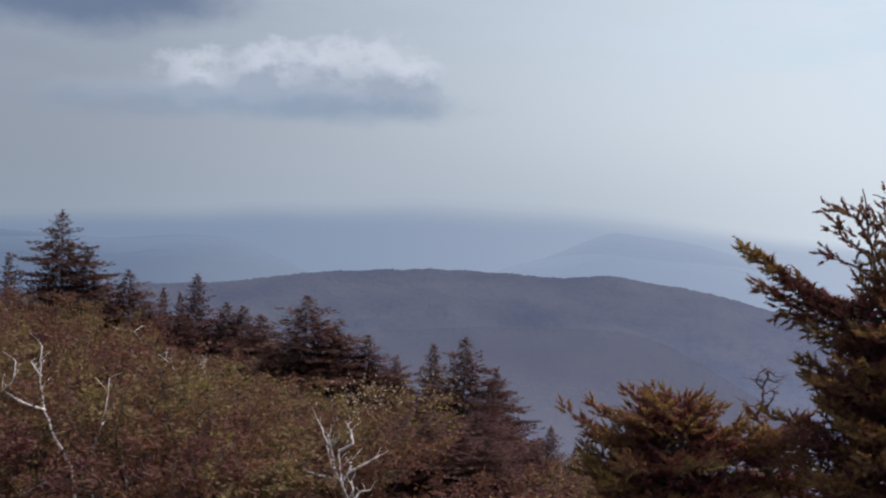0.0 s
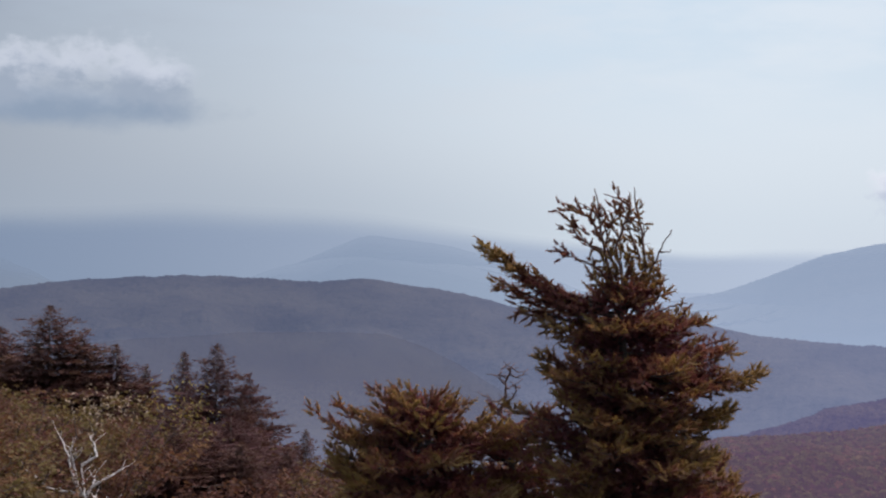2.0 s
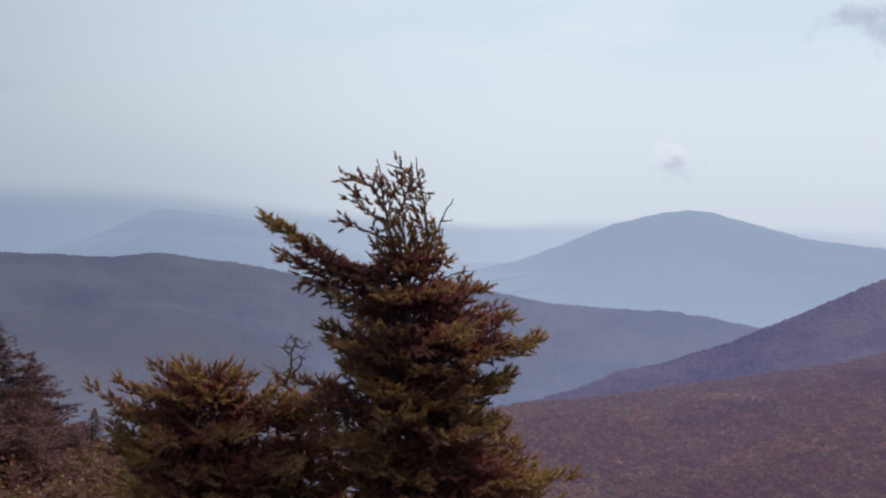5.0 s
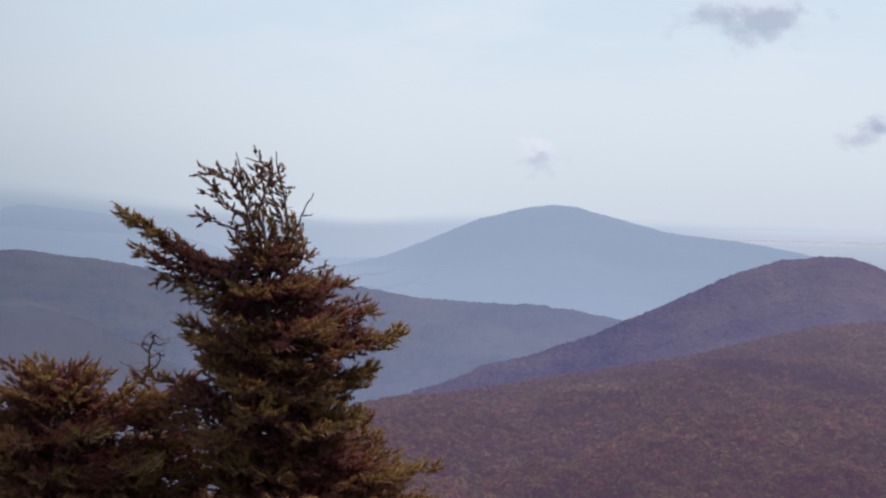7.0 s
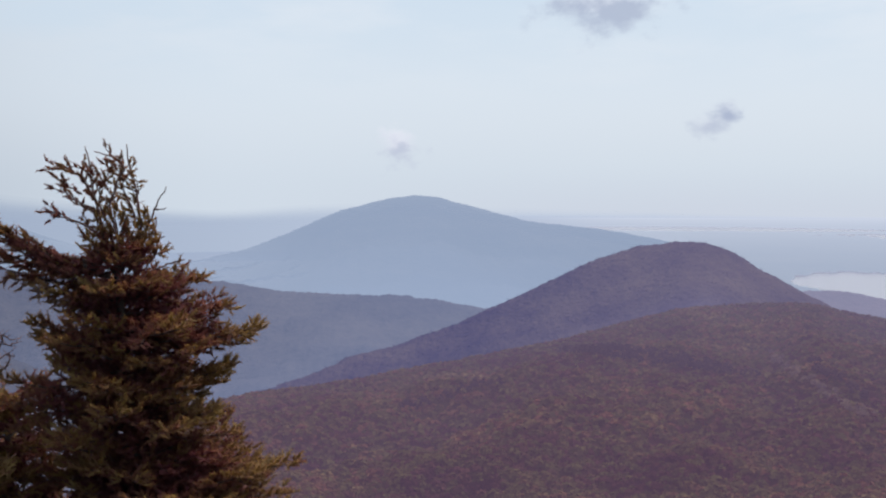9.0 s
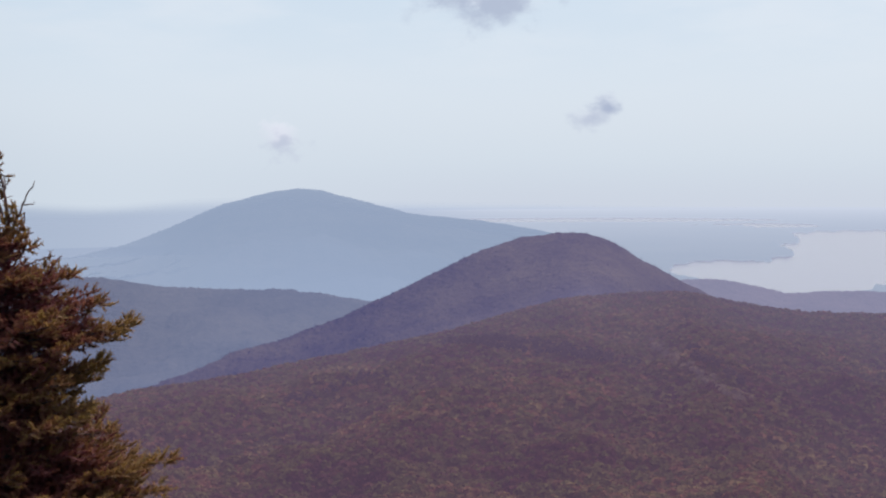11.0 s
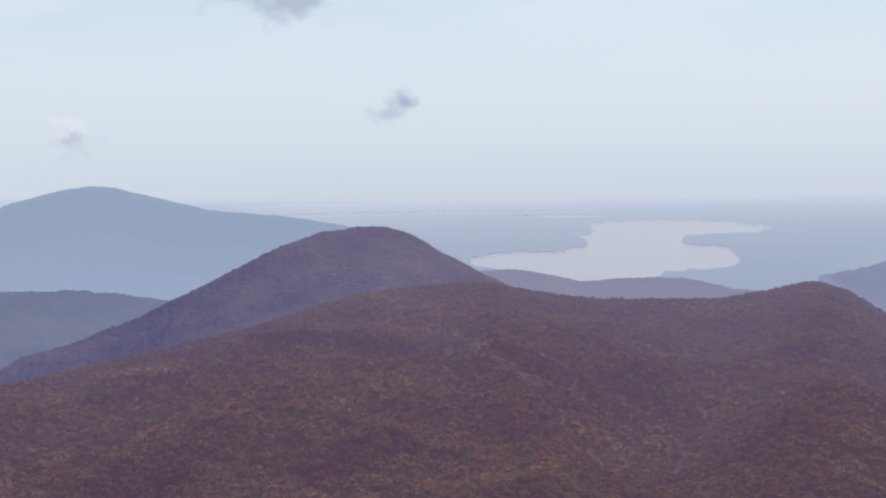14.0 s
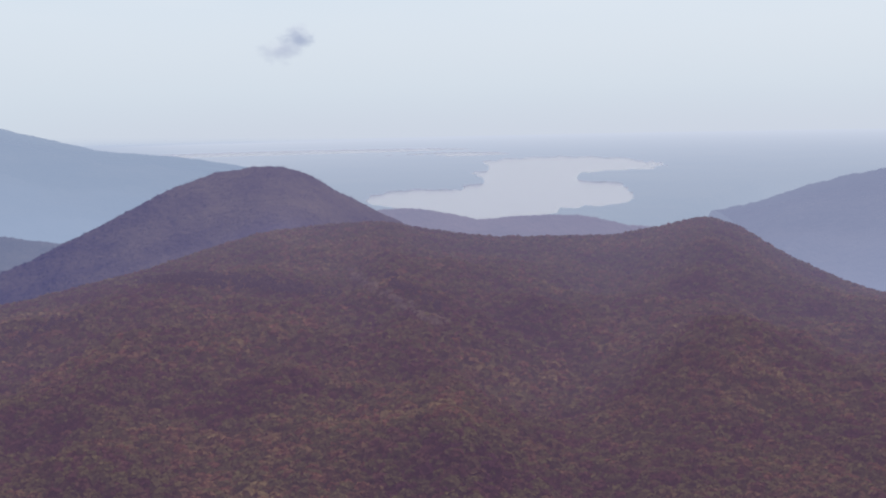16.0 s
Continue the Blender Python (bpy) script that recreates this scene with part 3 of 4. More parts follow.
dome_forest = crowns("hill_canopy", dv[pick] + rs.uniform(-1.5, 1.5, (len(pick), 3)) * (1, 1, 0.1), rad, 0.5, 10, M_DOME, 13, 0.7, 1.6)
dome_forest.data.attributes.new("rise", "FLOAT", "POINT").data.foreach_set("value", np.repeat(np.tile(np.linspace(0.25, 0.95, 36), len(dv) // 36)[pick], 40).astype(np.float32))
tagged(dome_forest, "dark bare treetops covering the rounded hill", "forest", kind="stuff")


# ================= trees =================
def gz(x, y):
    return float(ground_height(np.array([math.degrees(math.atan2(x, y))]), np.array([math.hypot(x, y)]))[0])


class Wood:
    """Collects limbs as tapered tubes."""

    def __init__(self):
        self.v, self.f = [], []

    def tube(self, pts, r0, r1, sides=5):
        n = len(pts)
        base = len(self.v)
        for i, p in enumerate(pts):
            d = (pts[min(i + 1, n - 1)] - pts[max(i - 1, 0)]).normalized()
            a = d.orthogonal().normalized()
            c = d.cross(a)
            r = r0 + (r1 - r0) * i / max(n - 1, 1)
            for k in range(sides):
                t = 6.283 * k / sides
                self.v.append(tuple(p + (a * math.cos(t) + c * math.sin(t)) * r))
        for i in range(n - 1):
            for k in range(sides):
                j = (k + 1) % sides
                self.f.append((base + i * sides + k, base + i * sides + j, base + (i + 1) * sides + j, base + (i + 1) * sides + k))
        self.v.append(tuple(pts[-1]))
        e = base + (n - 1) * sides
        for k in range(sides):
            self.f.append((e + k, e + (k + 1) % sides, len(self.v) - 1))

    def make(self, name, mat, parent, label=""):
        return mesh_object(name, self.v, self.f, mat, parent, smooth=True, label=label)


def needles(name, shoots, segs, reach, mat, parent, seed, label=""):
    """Needled shoots: along every stem a pair of needles a segment, flaring forward."""
    r = np.random.RandomState(seed)
    p = np.array([s[0][:] for s in shoots])
    d = np.array([s[1][:] for s in shoots])
    ln = np.array([s[2] for s in shoots])
    d /= np.linalg.norm(d, axis=1)[:, None]
    ref = np.where(np.abs(d[:, 2:3]) < 0.9, np.array([[0, 0, 1.0]]), np.array([[1.0, 0, 0]]))
    a = np.cross(d, ref)
    a /= np.linalg.norm(a, axis=1)[:, None]
    c = np.cross(d, a)
    n = len(p)
    t = np.linspace(0, 1, segs + 1)
    stem = p[:, None] + d[:, None] * (ln[:, None] * t[None])[..., None]
    th = r.rand(n, 1, 1) * 6.283 + (np.arange(segs) * 2.4)[None, :, None] + np.array([0, 2.6])[None, None] + r.randn(n, segs, 2) * 0.35
    out = a[:, None, None] * np.cos(th)[..., None] + c[:, None, None] * np.sin(th)[..., None]
    mid = 0.5 * (stem[:, :-1] + stem[:, 1:])[:, :, None]
    size = reach * r.uniform(0.7, 1.15, (n, segs, 2, 1)) * np.clip(ln / np.percentile(ln, 60), 0.25, 1.25)[:, None, None, None]
    tip = mid + (out * 0.75 + d[:, None, None] * 0.7 + np.array([0, 0, 0.12])) * size
    v = np.concatenate([stem.reshape(n, -1, 3), tip.reshape(n, -1, 3)], 1)
    k = np.arange(segs)
    f = np.concatenate([np.stack([k, k + 1, segs + 1 + 2 * k], 1), np.stack([k + 1, k, segs + 2 + 2 * k], 1)])
    f = (f[None] + (np.arange(n) * (3 * segs + 1))[:, None, None]).reshape(-1, 3)
    return mesh_object(name, v.reshape(-1, 3), f, mat, parent, label=label)


def fingers(name, shoots, segs, reach, mat, parent, seed, label="", core=0.009):
    """Stubby shoots: a tapered core set round with short needles that point forward."""
    r = np.random.RandomState(seed)
    p, d, ln = (np.array([k[0][:] for k in shoots]), np.array([k[1][:] for k in shoots]), np.array([k[2] for k in shoots]))
    d /= np.linalg.norm(d, axis=1)[:, None]
    ref = np.where(np.abs(d[:, 2:3]) < 0.9, np.array([[0, 0, 1.0]]), np.array([[1.0, 0, 0]]))
    a = np.cross(d, ref)
    a /= np.linalg.norm(a, axis=1)[:, None]
    c = np.cross(d, a)
    n, k_needles = len(p), segs * 3
    k = k_needles
    turn = np.arange(3) * 2.0944
    hub = p[:, None] + d[:, None] * (ln * 0.4)[:, None, None] + core * (a[:, None] * np.cos(turn)[None, :, None] + c[:, None] * np.sin(turn)[None, :, None])
    spindle = np.concatenate([p[:, None], hub, (p + d * ln[:, None])[:, None]], 1)
    t = (np.arange(k) + 0.5) / k
    th = r.rand(n, 1) * 6.283 + np.arange(k)[None] * 2.4 + r.randn(n, k) * 0.3
    out = a[:, None] * np.cos(th)[..., None] + c[:, None] * np.sin(th)[..., None]
    at = p[:, None] + d[:, None] * (ln[:, None] * t[None])[..., None]
    size = (reach * r.uniform(0.7, 1.15, (n, k)) * (1 - 0.35 * t)[None])[..., None]
    tip = at + (out * 0.8 + d[:, None] * 0.75) * size
    wide = d[:, None] * 0.005
    v = np.concatenate([spindle, np.stack([at - wide, at + wide, tip], 2).reshape(n, -1, 3)], 1)
    f = [(0, 2, 1), (0, 3, 2), (0, 1, 3), (4, 1, 2), (4, 2, 3), (4, 3, 1)] + [(5 + 3 * i, 6 + 3 * i, 7 + 3 * i) for i in range(k)]
    f = (np.array(f)[None] + (np.arange(n) * (5 + 3 * k))[:, None, None]).reshape(-1, 3)
    ob = mesh_object(name, v.reshape(-1, 3), f, mat, parent, label=label)
    # high at the lit bough tips, low in the shaded inner crown
    outerness = np.array([k[3] if len(k) > 3 else 0.75 for k in shoots], np.float32)
    ob.data.attributes.new("tip", "FLOAT", "POINT").data.foreach_set("value", np.repeat(outerness, 5 + 3 * k_needles))
    return ob


UP = Vector((0, 0, 1))


def bend(p0, p1, sag, n=8, rng=random, wob=0.0):
    """A limb's line from root to tip that sags in the middle."""
    side = (p1 - p0).cross(UP)
    side = side.normalized() if side.length > 1e-6 else Vector((1, 0, 0))
    ph, am = rng.random() * 6.283, wob * (p1 - p0).length
    out = []
    for i in range(n):
        s = i / (n - 1)
        q = p0.lerp(p1, s) - UP * (sag * math.sin(s * math.pi))
        out.append(q + side * (am * math.sin(ph + s * 5) * s) + UP * (am * 0.6 * math.cos(ph * 2 + s * 7) * s))
    return out


def dress(pts, shoots, wood, rng, spread, gap=0.055, start=0.15, twig=0.022, size=(0.04, 0.08), lift=0.15, hang=0.0, flat=0.9):
    """Side branchlets with needled shoots along a limb."""
    length = sum((pts[i + 1] - pts[i]).length for i in range(len(pts) - 1))
    s = start
    while s < 1.0:
        k = min(int(s * (len(pts) - 1)), len(pts) - 2)
        at = pts[k].lerp(pts[k + 1], s * (len(pts) - 1) - k)
        fwd = (pts[k + 1] - pts[k]).normalized()
        lat = fwd.cross(UP)
        lat = lat.normalized() if lat.length > 0.2 else Vector((rng.uniform(-1, 1), rng.uniform(-1, 1), 0)).normalized()
        for side in (-1, 1):
            if rng.random() < 0.12:
                continue
            roll = rng.uniform(-flat, flat)
            out = (fwd * 0.75 + lat * side * math.cos(roll) * 0.85 + UP * (math.sin(roll) * 0.6 + lift - hang)).normalized()
            ln = (0.05 + spread * length * (1.08 - s)) * rng.uniform(0.5, 1.1)
            tip = at + out * ln - UP * hang * ln * 0.5
            if ln > 0.08:
                wood.tube([at, tip], 0.004, 0.0018, 3)
            m = max(1, int(ln / twig))
            for i in range(m):
                f = (i + 0.6) / m
                sd = 1 if (i % 2) else -1
                ax = (out * 0.55 + out.cross(UP) * sd * rng.uniform(0.3, 1.0) + UP * rng.uniform(-0.5, 0.8)).normalized()
                shoots.append((at.lerp(tip, f), ax, rng.uniform(*size), 0.6 * s + 0.4 * f * s + 0.1))
            shoots.append((tip, (out + UP * 0.3).normalized(), rng.uniform(*size) * 1.1, s + 0.15))
        s += gap / length * rng.uniform(0.7, 1.3)
    shoots.append((pts[-1], (pts[-1] - pts[-2]).normalized() + UP * 0.1, size[1]))


def antler(pts, shoots, wood, rng, first=0.1, last=1.0, size=(0.032, 0.058)):
    """Thin wind-stripped leader: stubby shoots swept to the lee side and a few short forks, between two points of its length."""
    length = sum((pts[i + 1] - pts[i]).length for i in range(len(pts) - 1))
    s, k2 = first, 0
    while s < last:
        k = min(int(s * (len(pts) - 1)), len(pts) - 2)
        at = pts[k].lerp(pts[k + 1], s * (len(pts) - 1) - k)
        fwd = (pts[k + 1] - pts[k]).normalized()
        side = T_U * rng.uniform(-1.0, 0.55) + T_D * rng.uniform(-0.7, 0.7)
        out = (fwd * rng.uniform(0.2, 0.7) + side + UP * rng.uniform(-0.1, 0.6)).normalized()
        k2 += 1
        if k2 % 3 == 0:
            tip = at + out * rng.uniform(0.04, 0.085)
            wood.tube([at, at.lerp(tip, 0.5), tip], 0.0035, 0.002, 3)
            for f in (0.5, 1.0):
                shoots.append((at.lerp(tip, f), out + Vector((rng.uniform(-1, 1), rng.uniform(-1, 1), rng.uniform(0, 1))) * 0.7, rng.uniform(*size)))
        else:
            shoots.append((at, out, rng.uniform(*size)))
        s += 0.020 / length * rng.uniform(0.7, 1.4)
    if last > 0.99:
        shoots.append((pts[-1], pts[-1] - pts[-2], size[1]))


def empty(name, at):
    ob = new(name)
    ob.location = at
    ob.empty_display_size = 0.2
    return ob


# --- the wind-torn spruce beside the lookout ---
T_AZ = radians(18.9)
T_U = Vector((math.cos(T_AZ), -math.sin(T_AZ), 0))
T_D = Vector((math.sin(T_AZ), math.cos(T_AZ), 0))
T_B = Vector((2.30, 6.61, 0))


def spot(u, z, d=0.0):
    """A place by the tree: to its right, up, and away."""
    return T_U * u + T_D * d + UP * z


def envelope(points, z):
    a, q = np.array(points).T
    return float(np.interp(z, a, q))


def torn_spruce(name, label, u0, d0, trunk, limbs, right, left, top, bottom, count, seed, leaders=()):
    rng = random.Random(seed)
    base = T_B + T_U * u0 + T_D * d0
    g = gz(base.x, base.y)
    tree = empty(name, (base.x, base.y, g))
    tagged(tree, label, "tree", "spruces by the lookout")
    back = UP * (-g)
    tw = Wood()
    line = [spot(u - u0, z, d) + back for u, z, d in trunk]
    line.insert(0, Vector((0, 0, -0.1)))
    tw.tube(line, 0.04, 0.007, 8)
    tw.make("trunk", M_BARK, tree, "grey-brown flaking spruce trunk")

    def axis(z):
        zs = [p.z for p in line]
        k = max(i for i in range(len(zs) - 1) if zs[i] <= z + back.z or i == 0)
        f = min(1, max(0, (z + back.z - zs[k]) / max(1e-3, zs[k + 1] - zs[k])))
        return line[k].lerp(line[k + 1], f)
    twigs = Wood()
    for root, tip, sag, spread, radius, gap, hang in limbs:
        lw = Wood()
        p0 = spot(root[0] - u0, root[1], root[2]) + back
        p1 = spot(tip[0] - u0, tip[1], tip[2]) + back
        p1 -= (p1 - p0).normalized() * 0.06
        pts = bend(p0, p1, sag, 9, rng, 0.03)
        lw.tube(pts, radius, 0.003, 5)
        bough = lw.make("limb", M_BARK, tree)
        own = []
        dress(pts, own, twigs, rng, spread, gap, 0.1, hang=hang)
        fingers("needles", own, 4, 0.026, M_NEEDLE, bough, rng.randrange(99999))
    for i in range(count):
        z = top + (bottom - top) * ((i + rng.random()) / count) ** 0.9
        z = round(z / 0.15) * 0.15 + rng.uniform(-0.055, 0.055)
        phi = i * 2.39996 + rng.uniform(-0.3, 0.3)
        reach = envelope(right, z) if math.cos(phi) > 0 else envelope(left, z)
        side = 0.5 * (envelope(right, z) + envelope(left, z))
        vec = T_U * math.cos(phi) * reach + T_D * math.sin(phi) * side
        vec *= rng.uniform(0.45, 1.0)
        rise = rng.uniform(-0.06, 0.14) * vec.length
        p0 = axis(z - rise * 0.5 - 0.03)
        p1 = p0 + vec + UP * (rise + 0.03)
        pts = bend(p0, p1, 0.05 * vec.length, 7, rng, 0.04)
        lw = Wood()
        lw.tube(pts, 0.012, 0.003, 4)
        bough, own = lw.make("limb", M_BARK, tree), []
        dress(pts, own, twigs, rng, 0.40, 0.042, 0.08, flat=0.8)
        fingers("needles", own, 4, 0.027, M_NEEDLE, bough, rng.randrange(99999))
    for line_cm, away, radius, first, last in leaders:
        knots = [spot(u * 0.01 - u0, z * 0.01, away + rng.uniform(-0.02, 0.02)) + back for u, z in line_cm]
        pts = []
        for a, b in zip(knots, knots[1:]):
            pts += [a.lerp(b, k / 4) + Vector((rng.uniform(-1, 1), rng.uniform(-1, 1), rng.uniform(-1, 1))) * (0.005 if k else 0) for k in range(4)]
        pts.append(knots[-1])
        lw, own = Wood(), []
        lw.tube(pts, radius, 0.0028, 5)
        for q in pts[2::2] if last <= first else ():
            e = q + (T_U * rng.choice((-1, 1)) * rng.uniform(0.5, 1.0) + T_D * rng.uniform(-0.5, 0.5) + UP * rng.uniform(-0.1, 0.9)) * rng.uniform(0.015, 0.05)
            lw.tube([q, e], 0.0028, 0.0016, 3)
        bough = lw.make("limb", M_TWIG, tree, "thin bare-tipped leader")
        if last > first:
            antler(pts, own, twigs, rng, first, last)
            fingers("needles", own, 4, 0.021, M_NEEDLE, bough, rng.randrange(99999), "sparse stubby needles on a stripped leader")
    tagged(twigs.make("branchwork", M_TWIG, tree), kind="stuff")
    return tree


def limb(x0, z0, x1, z1, d0=0.0, d1=0.0, sag=0.03, spread=0.30, radius=0.014, gap=0.04, hang=0.0):
    return ((x0, z0, d0), (x1, z1, d1), sag, spread, radius, gap, hang)


MAIN = [
    # long limb blown out to one side
    limb(-0.10, 1.13, -0.80, 1.50, 0, -0.10, 0.06, 0.11, 0.020, 0.018, 0.45), limb(-0.10, 1.16, -0.70, 1.42, 0.03, -0.06, 0.04, 0.12, 0.016, 0.022, 0.45), limb(-0.08, 1.18, -0.52, 1.33, 0.05, 0.02, 0.05, 0.14, 0.016, 0.028, 0.5),
    limb(-0.06, 1.10, -0.74, 1.27, 0.0, 0.06, 0.02, 0.09, 0.014, 0.025, 0.6), limb(-0.08, 1.05, -0.62, 1.17, 0, -0.12, 0.03, 0.12, 0.013, 0.03, 0.6),
    limb(-0.05, 1.02, -0.42, 1.08, 0, -0.2, 0.03, 0.2, 0.012, 0.035, 0.5), limb(-0.05, 0.98, -0.30, 1.04, 0, 0.1, 0.03, 0.3, 0.012, 0.035, 0.3),
    # clumps below the leaders
    limb(-0.04, 1.12, -0.20, 1.34, 0, -0.06, 0.0, 0.16, 0.010, 0.04), limb(0.03, 1.12, 0.16, 1.30, 0, 0.05, 0.0, 0.18, 0.010, 0.04), limb(0.0, 1.12, -0.06, 1.36, 0, 0.1, 0.0, 0.14, 0.010, 0.04), limb(0.0, 1.12, 0.06, 1.34, 0, -0.1, 0.0, 0.14, 0.010, 0.04),
    limb(-0.06, 1.15, -0.14, 1.44, 0, 0.02, 0.0, 0.10, 0.010, 0.035), limb(0.05, 1.15, 0.09, 1.40, 0, 0.0, 0.0, 0.10, 0.010, 0.035), limb(-0.02, 1.20, -0.03, 1.46, 0, -0.05, 0.0, 0.08, 0.008, 0.035),
    # sheltered side
    limb(0.02, 1.00, 0.45, 1.10, 0, -0.05), limb(0.03, 0.98, 0.36, 1.14, 0, 0.1), limb(0.03, 0.86, 0.58, 0.92, 0, 0.02), limb(0.03, 0.80, 0.72, 0.83, 0, -0.10, 0.05),
    limb(0.03, 0.74, 0.74, 0.80, 0, 0.08, 0.05), limb(0.03, 0.60, 0.60, 0.60, 0, -0.02, 0.04), limb(0.03, 0.50, 0.58, 0.54, 0, 0.1, 0.04), limb(0.03, 0.36, 0.52, 0.40, 0, -0.1),
    limb(0.03, 0.10, 0.92, 0.08, 0, -0.15, 0.05), limb(0.03, 0.02, 0.85, -0.02, 0, -0.3, 0.05),
    limb(-0.03, 0.90, -0.30, 0.92, 0, -0.1), limb(-0.03, 0.80, -0.50, 0.86, 0, 0.0), limb(-0.03, 0.70, -0.47, 0.75, 0, 0.1), limb(-0.03, 0.55, -0.66, 0.58, 0, -0.05),
    limb(-0.03, 0.42, -0.70, 0.46, 0, 0.1),
]
# leaders of the torn crown: centimetres to the right and up, depth, girth, and the needled stretch
LEADERS = [
    (((6, 112), (10, 124), (9, 143), (7, 158), (4, 169), (3, 179)), 0.02, 0.011, 0.1, 0.80), (((9, 144), (8, 152), (10, 157)), 0.03, 0.005, 0.0, 0.0),
    (((-2, 115), (-2, 127), (-6, 147), (-2, 160), (2, 165), (1, 169)), -0.04, 0.010, 0.1, 1.0), (((1, 169), (-4, 172), (-13, 175)), -0.04, 0.005, 0.1, 0.5),
    (((-6, 115), (-9, 131), (-13, 150), (-15, 161), (-16, 170), (-18, 178)), 0.03, 0.010, 0.1, 0.72), (((-14, 152), (-20, 162), (-29, 166), (-37, 166)), 0.02, 0.008, 0.0, 1.0),
    (((-16, 164), (-21, 168), (-27, 170)), 0.0, 0.005, 0.0, 0.3), (((-14, 144), (-23, 150), (-28, 154), (-33, 156)), -0.03, 0.007, 0.0, 1.0),
    (((-20, 153), (-27, 158), (-33, 162)), 0.05, 0.005, 0.0, 1.0), (((-18, 160), (-24, 165), (-31, 169)), -0.02, 0.005, 0.0, 0.9),
    (((-10, 130), (-18, 137), (-26, 140), (-31, 142), (-34, 144)), 0.0, 0.007, 0.0, 1.0), (((-31, 142), (-35, 140)), 0.0, 0.005, 0.3, 1.0),
    (((6, 118), (14, 138), (18, 147), (23, 157)), -0.02, 0.007, 0.0, 0.35), (((17, 145), (22, 145)), -0.02, 0.004, 0.0, 0.0),
    (((6, 112), (11, 121), (17, 129), (22, 131)), -0.06, 0.007, 0.1, 0.9), (((6, 112), (5, 124), (3, 136), (-3, 147), (-10, 161)), 0.06, 0.008, 0.1, 1.0),
    (((10, 110), (19, 115), (27, 118), (32, 119)), -0.10, 0.006, 0.0, 0.4), (((8, 135), (5, 147), (1, 155), (-4, 158)), -0.01, 0.007, 0.0, 1.0),
    (((-3, 120), (-6, 135), (-11, 148), (-11, 156), (-6, 164)), 0.0, 0.008, 0.1, 1.0), (((9, 118), (11, 132), (14, 140), (13, 147)), 0.04, 0.007, 0.0, 0.9),
    (((12, 114), (18, 124), (17, 135), (18, 141)), -0.05, 0.005, 0.1, 0.7), (((2, 160), (-3, 164), (-8, 168)), 0.02, 0.005, 0.0, 1.0),
    (((5, 163), (8, 160), (9, 153)), -0.02, 0.004, 0.0, 0.6),
]
torn_spruce("spruce", "wind-torn spruce with a ragged bare-tipped crown", 0.0, 0.0,
            [(0.08, -0.6, 0), (0.05, 0.3, 0), (0.0, 0.8, 0), (-0.03, 1.15, 0), (0.0, 1.32, 0.01), (0.03, 1.42, 0.0)], MAIN,
            [(-1.4, 0.9), (-0.1, 0.9), (0.06, 0.86), (0.22, 0.52), (0.34, 0.47), (0.52, 0.55), (0.66, 0.50), (0.80, 0.66), (0.94, 0.54), (1.10, 0.36), (1.25, 0.20), (1.44, 0.10)],
            [(-1.4, 0.8), (0.06, 0.7), (0.34, 0.58), (0.52, 0.55), (0.66, 0.40), (0.80, 0.42), (0.94, 0.26), (1.10, 0.24), (1.25, 0.22), (1.44, 0.12)],
            1.24, -1.2, 225, 5,
            leaders=LEADERS)

LOW = [limb(-1.05, 0.38, -1.76, 0.51, 0, -0.05, 0.07, 0.17, 0.016, 0.035), limb(-1.08, 0.42, -1.62, 0.54, 0, 0.05, 0.05, 0.22, 0.014, 0.035),
       limb(-1.12, 0.48, -1.42, 0.66, 0, 0.0, 0.0, 0.26, 0.012, 0.035), limb(-1.12, 0.50, -1.30, 0.68, 0, 0.06, 0.0, 0.28, 0.012, 0.035),
       limb(-1.10, 0.50, -1.18, 0.67, 0, -0.05, 0.0, 0.28, 0.012, 0.035), limb(-1.08, 0.48, -1.06, 0.66, 0, 0.04, 0.0, 0.28, 0.012, 0.035),
       limb(-1.10, 0.50, -0.95, 0.65, 0, 0.03, 0.0, 0.26, 0.012, 0.035), limb(-1.10, 0.46, -0.90, 0.60, 0, -0.06, 0.0, 0.26, 0.012, 0.035),
       limb(-1.08, 0.36, -0.76, 0.44, 0, 0.0, 0.02, 0.3, 0.012, 0.04), limb(-1.08, 0.34, -1.52, 0.40, 0, -0.2, 0.03, 0.3), limb(-1.08, 0.24, -0.62, 0.36, 0, 0.1, 0.03, 0.3),
       limb(-1.10, 0.26, -1.64, 0.36, 0, 0.08, 0.04, 0.28, 0.014, 0.035), limb(-1.10, 0.16, -1.60, 0.25, 0, -0.08, 0.04, 0.3, 0.014, 0.035), limb(-1.08, 0.06, -1.62, 0.14, 0, 0.05, 0.04, 0.3, 0.014, 0.035),
       limb(-1.08, 0.34, -0.70, 0.52, 0, -0.05, 0.02, 0.3, 0.012, 0.035), limb(-1.06, 0.30, -0.62, 0.46, 0, 0.06, 0.02, 0.32, 0.012, 0.035), limb(-1.10, 0.46, -0.84, 0.58, 0, 0.1, 0.0, 0.3, 0.012, 0.035), limb(-1.12, 0.44, -1.24, 0.62, 0, -0.1, 0.0, 0.3, 0.012, 0.035)]
torn_spruce("spruce", "low flat-topped spruce with upswept golden-lit boughs", -1.08, 0.1,
            [(-1.08, -0.6, 0), (-1.10, 0.25, 0), (-1.12, 0.52, 0)], LOW,
            [(-1.5, 0.8), (0.0, 0.75), (0.2, 0.60), (0.35, 0.36), (0.50, 0.24), (0.62, 0.14)], [(-1.5, 0.66), (0.0, 0.62), (0.2, 0.60), (0.35, 0.50), (0.50, 0.36), (0.62, 0.2)],
            0.59, -1.1, 165, 25)
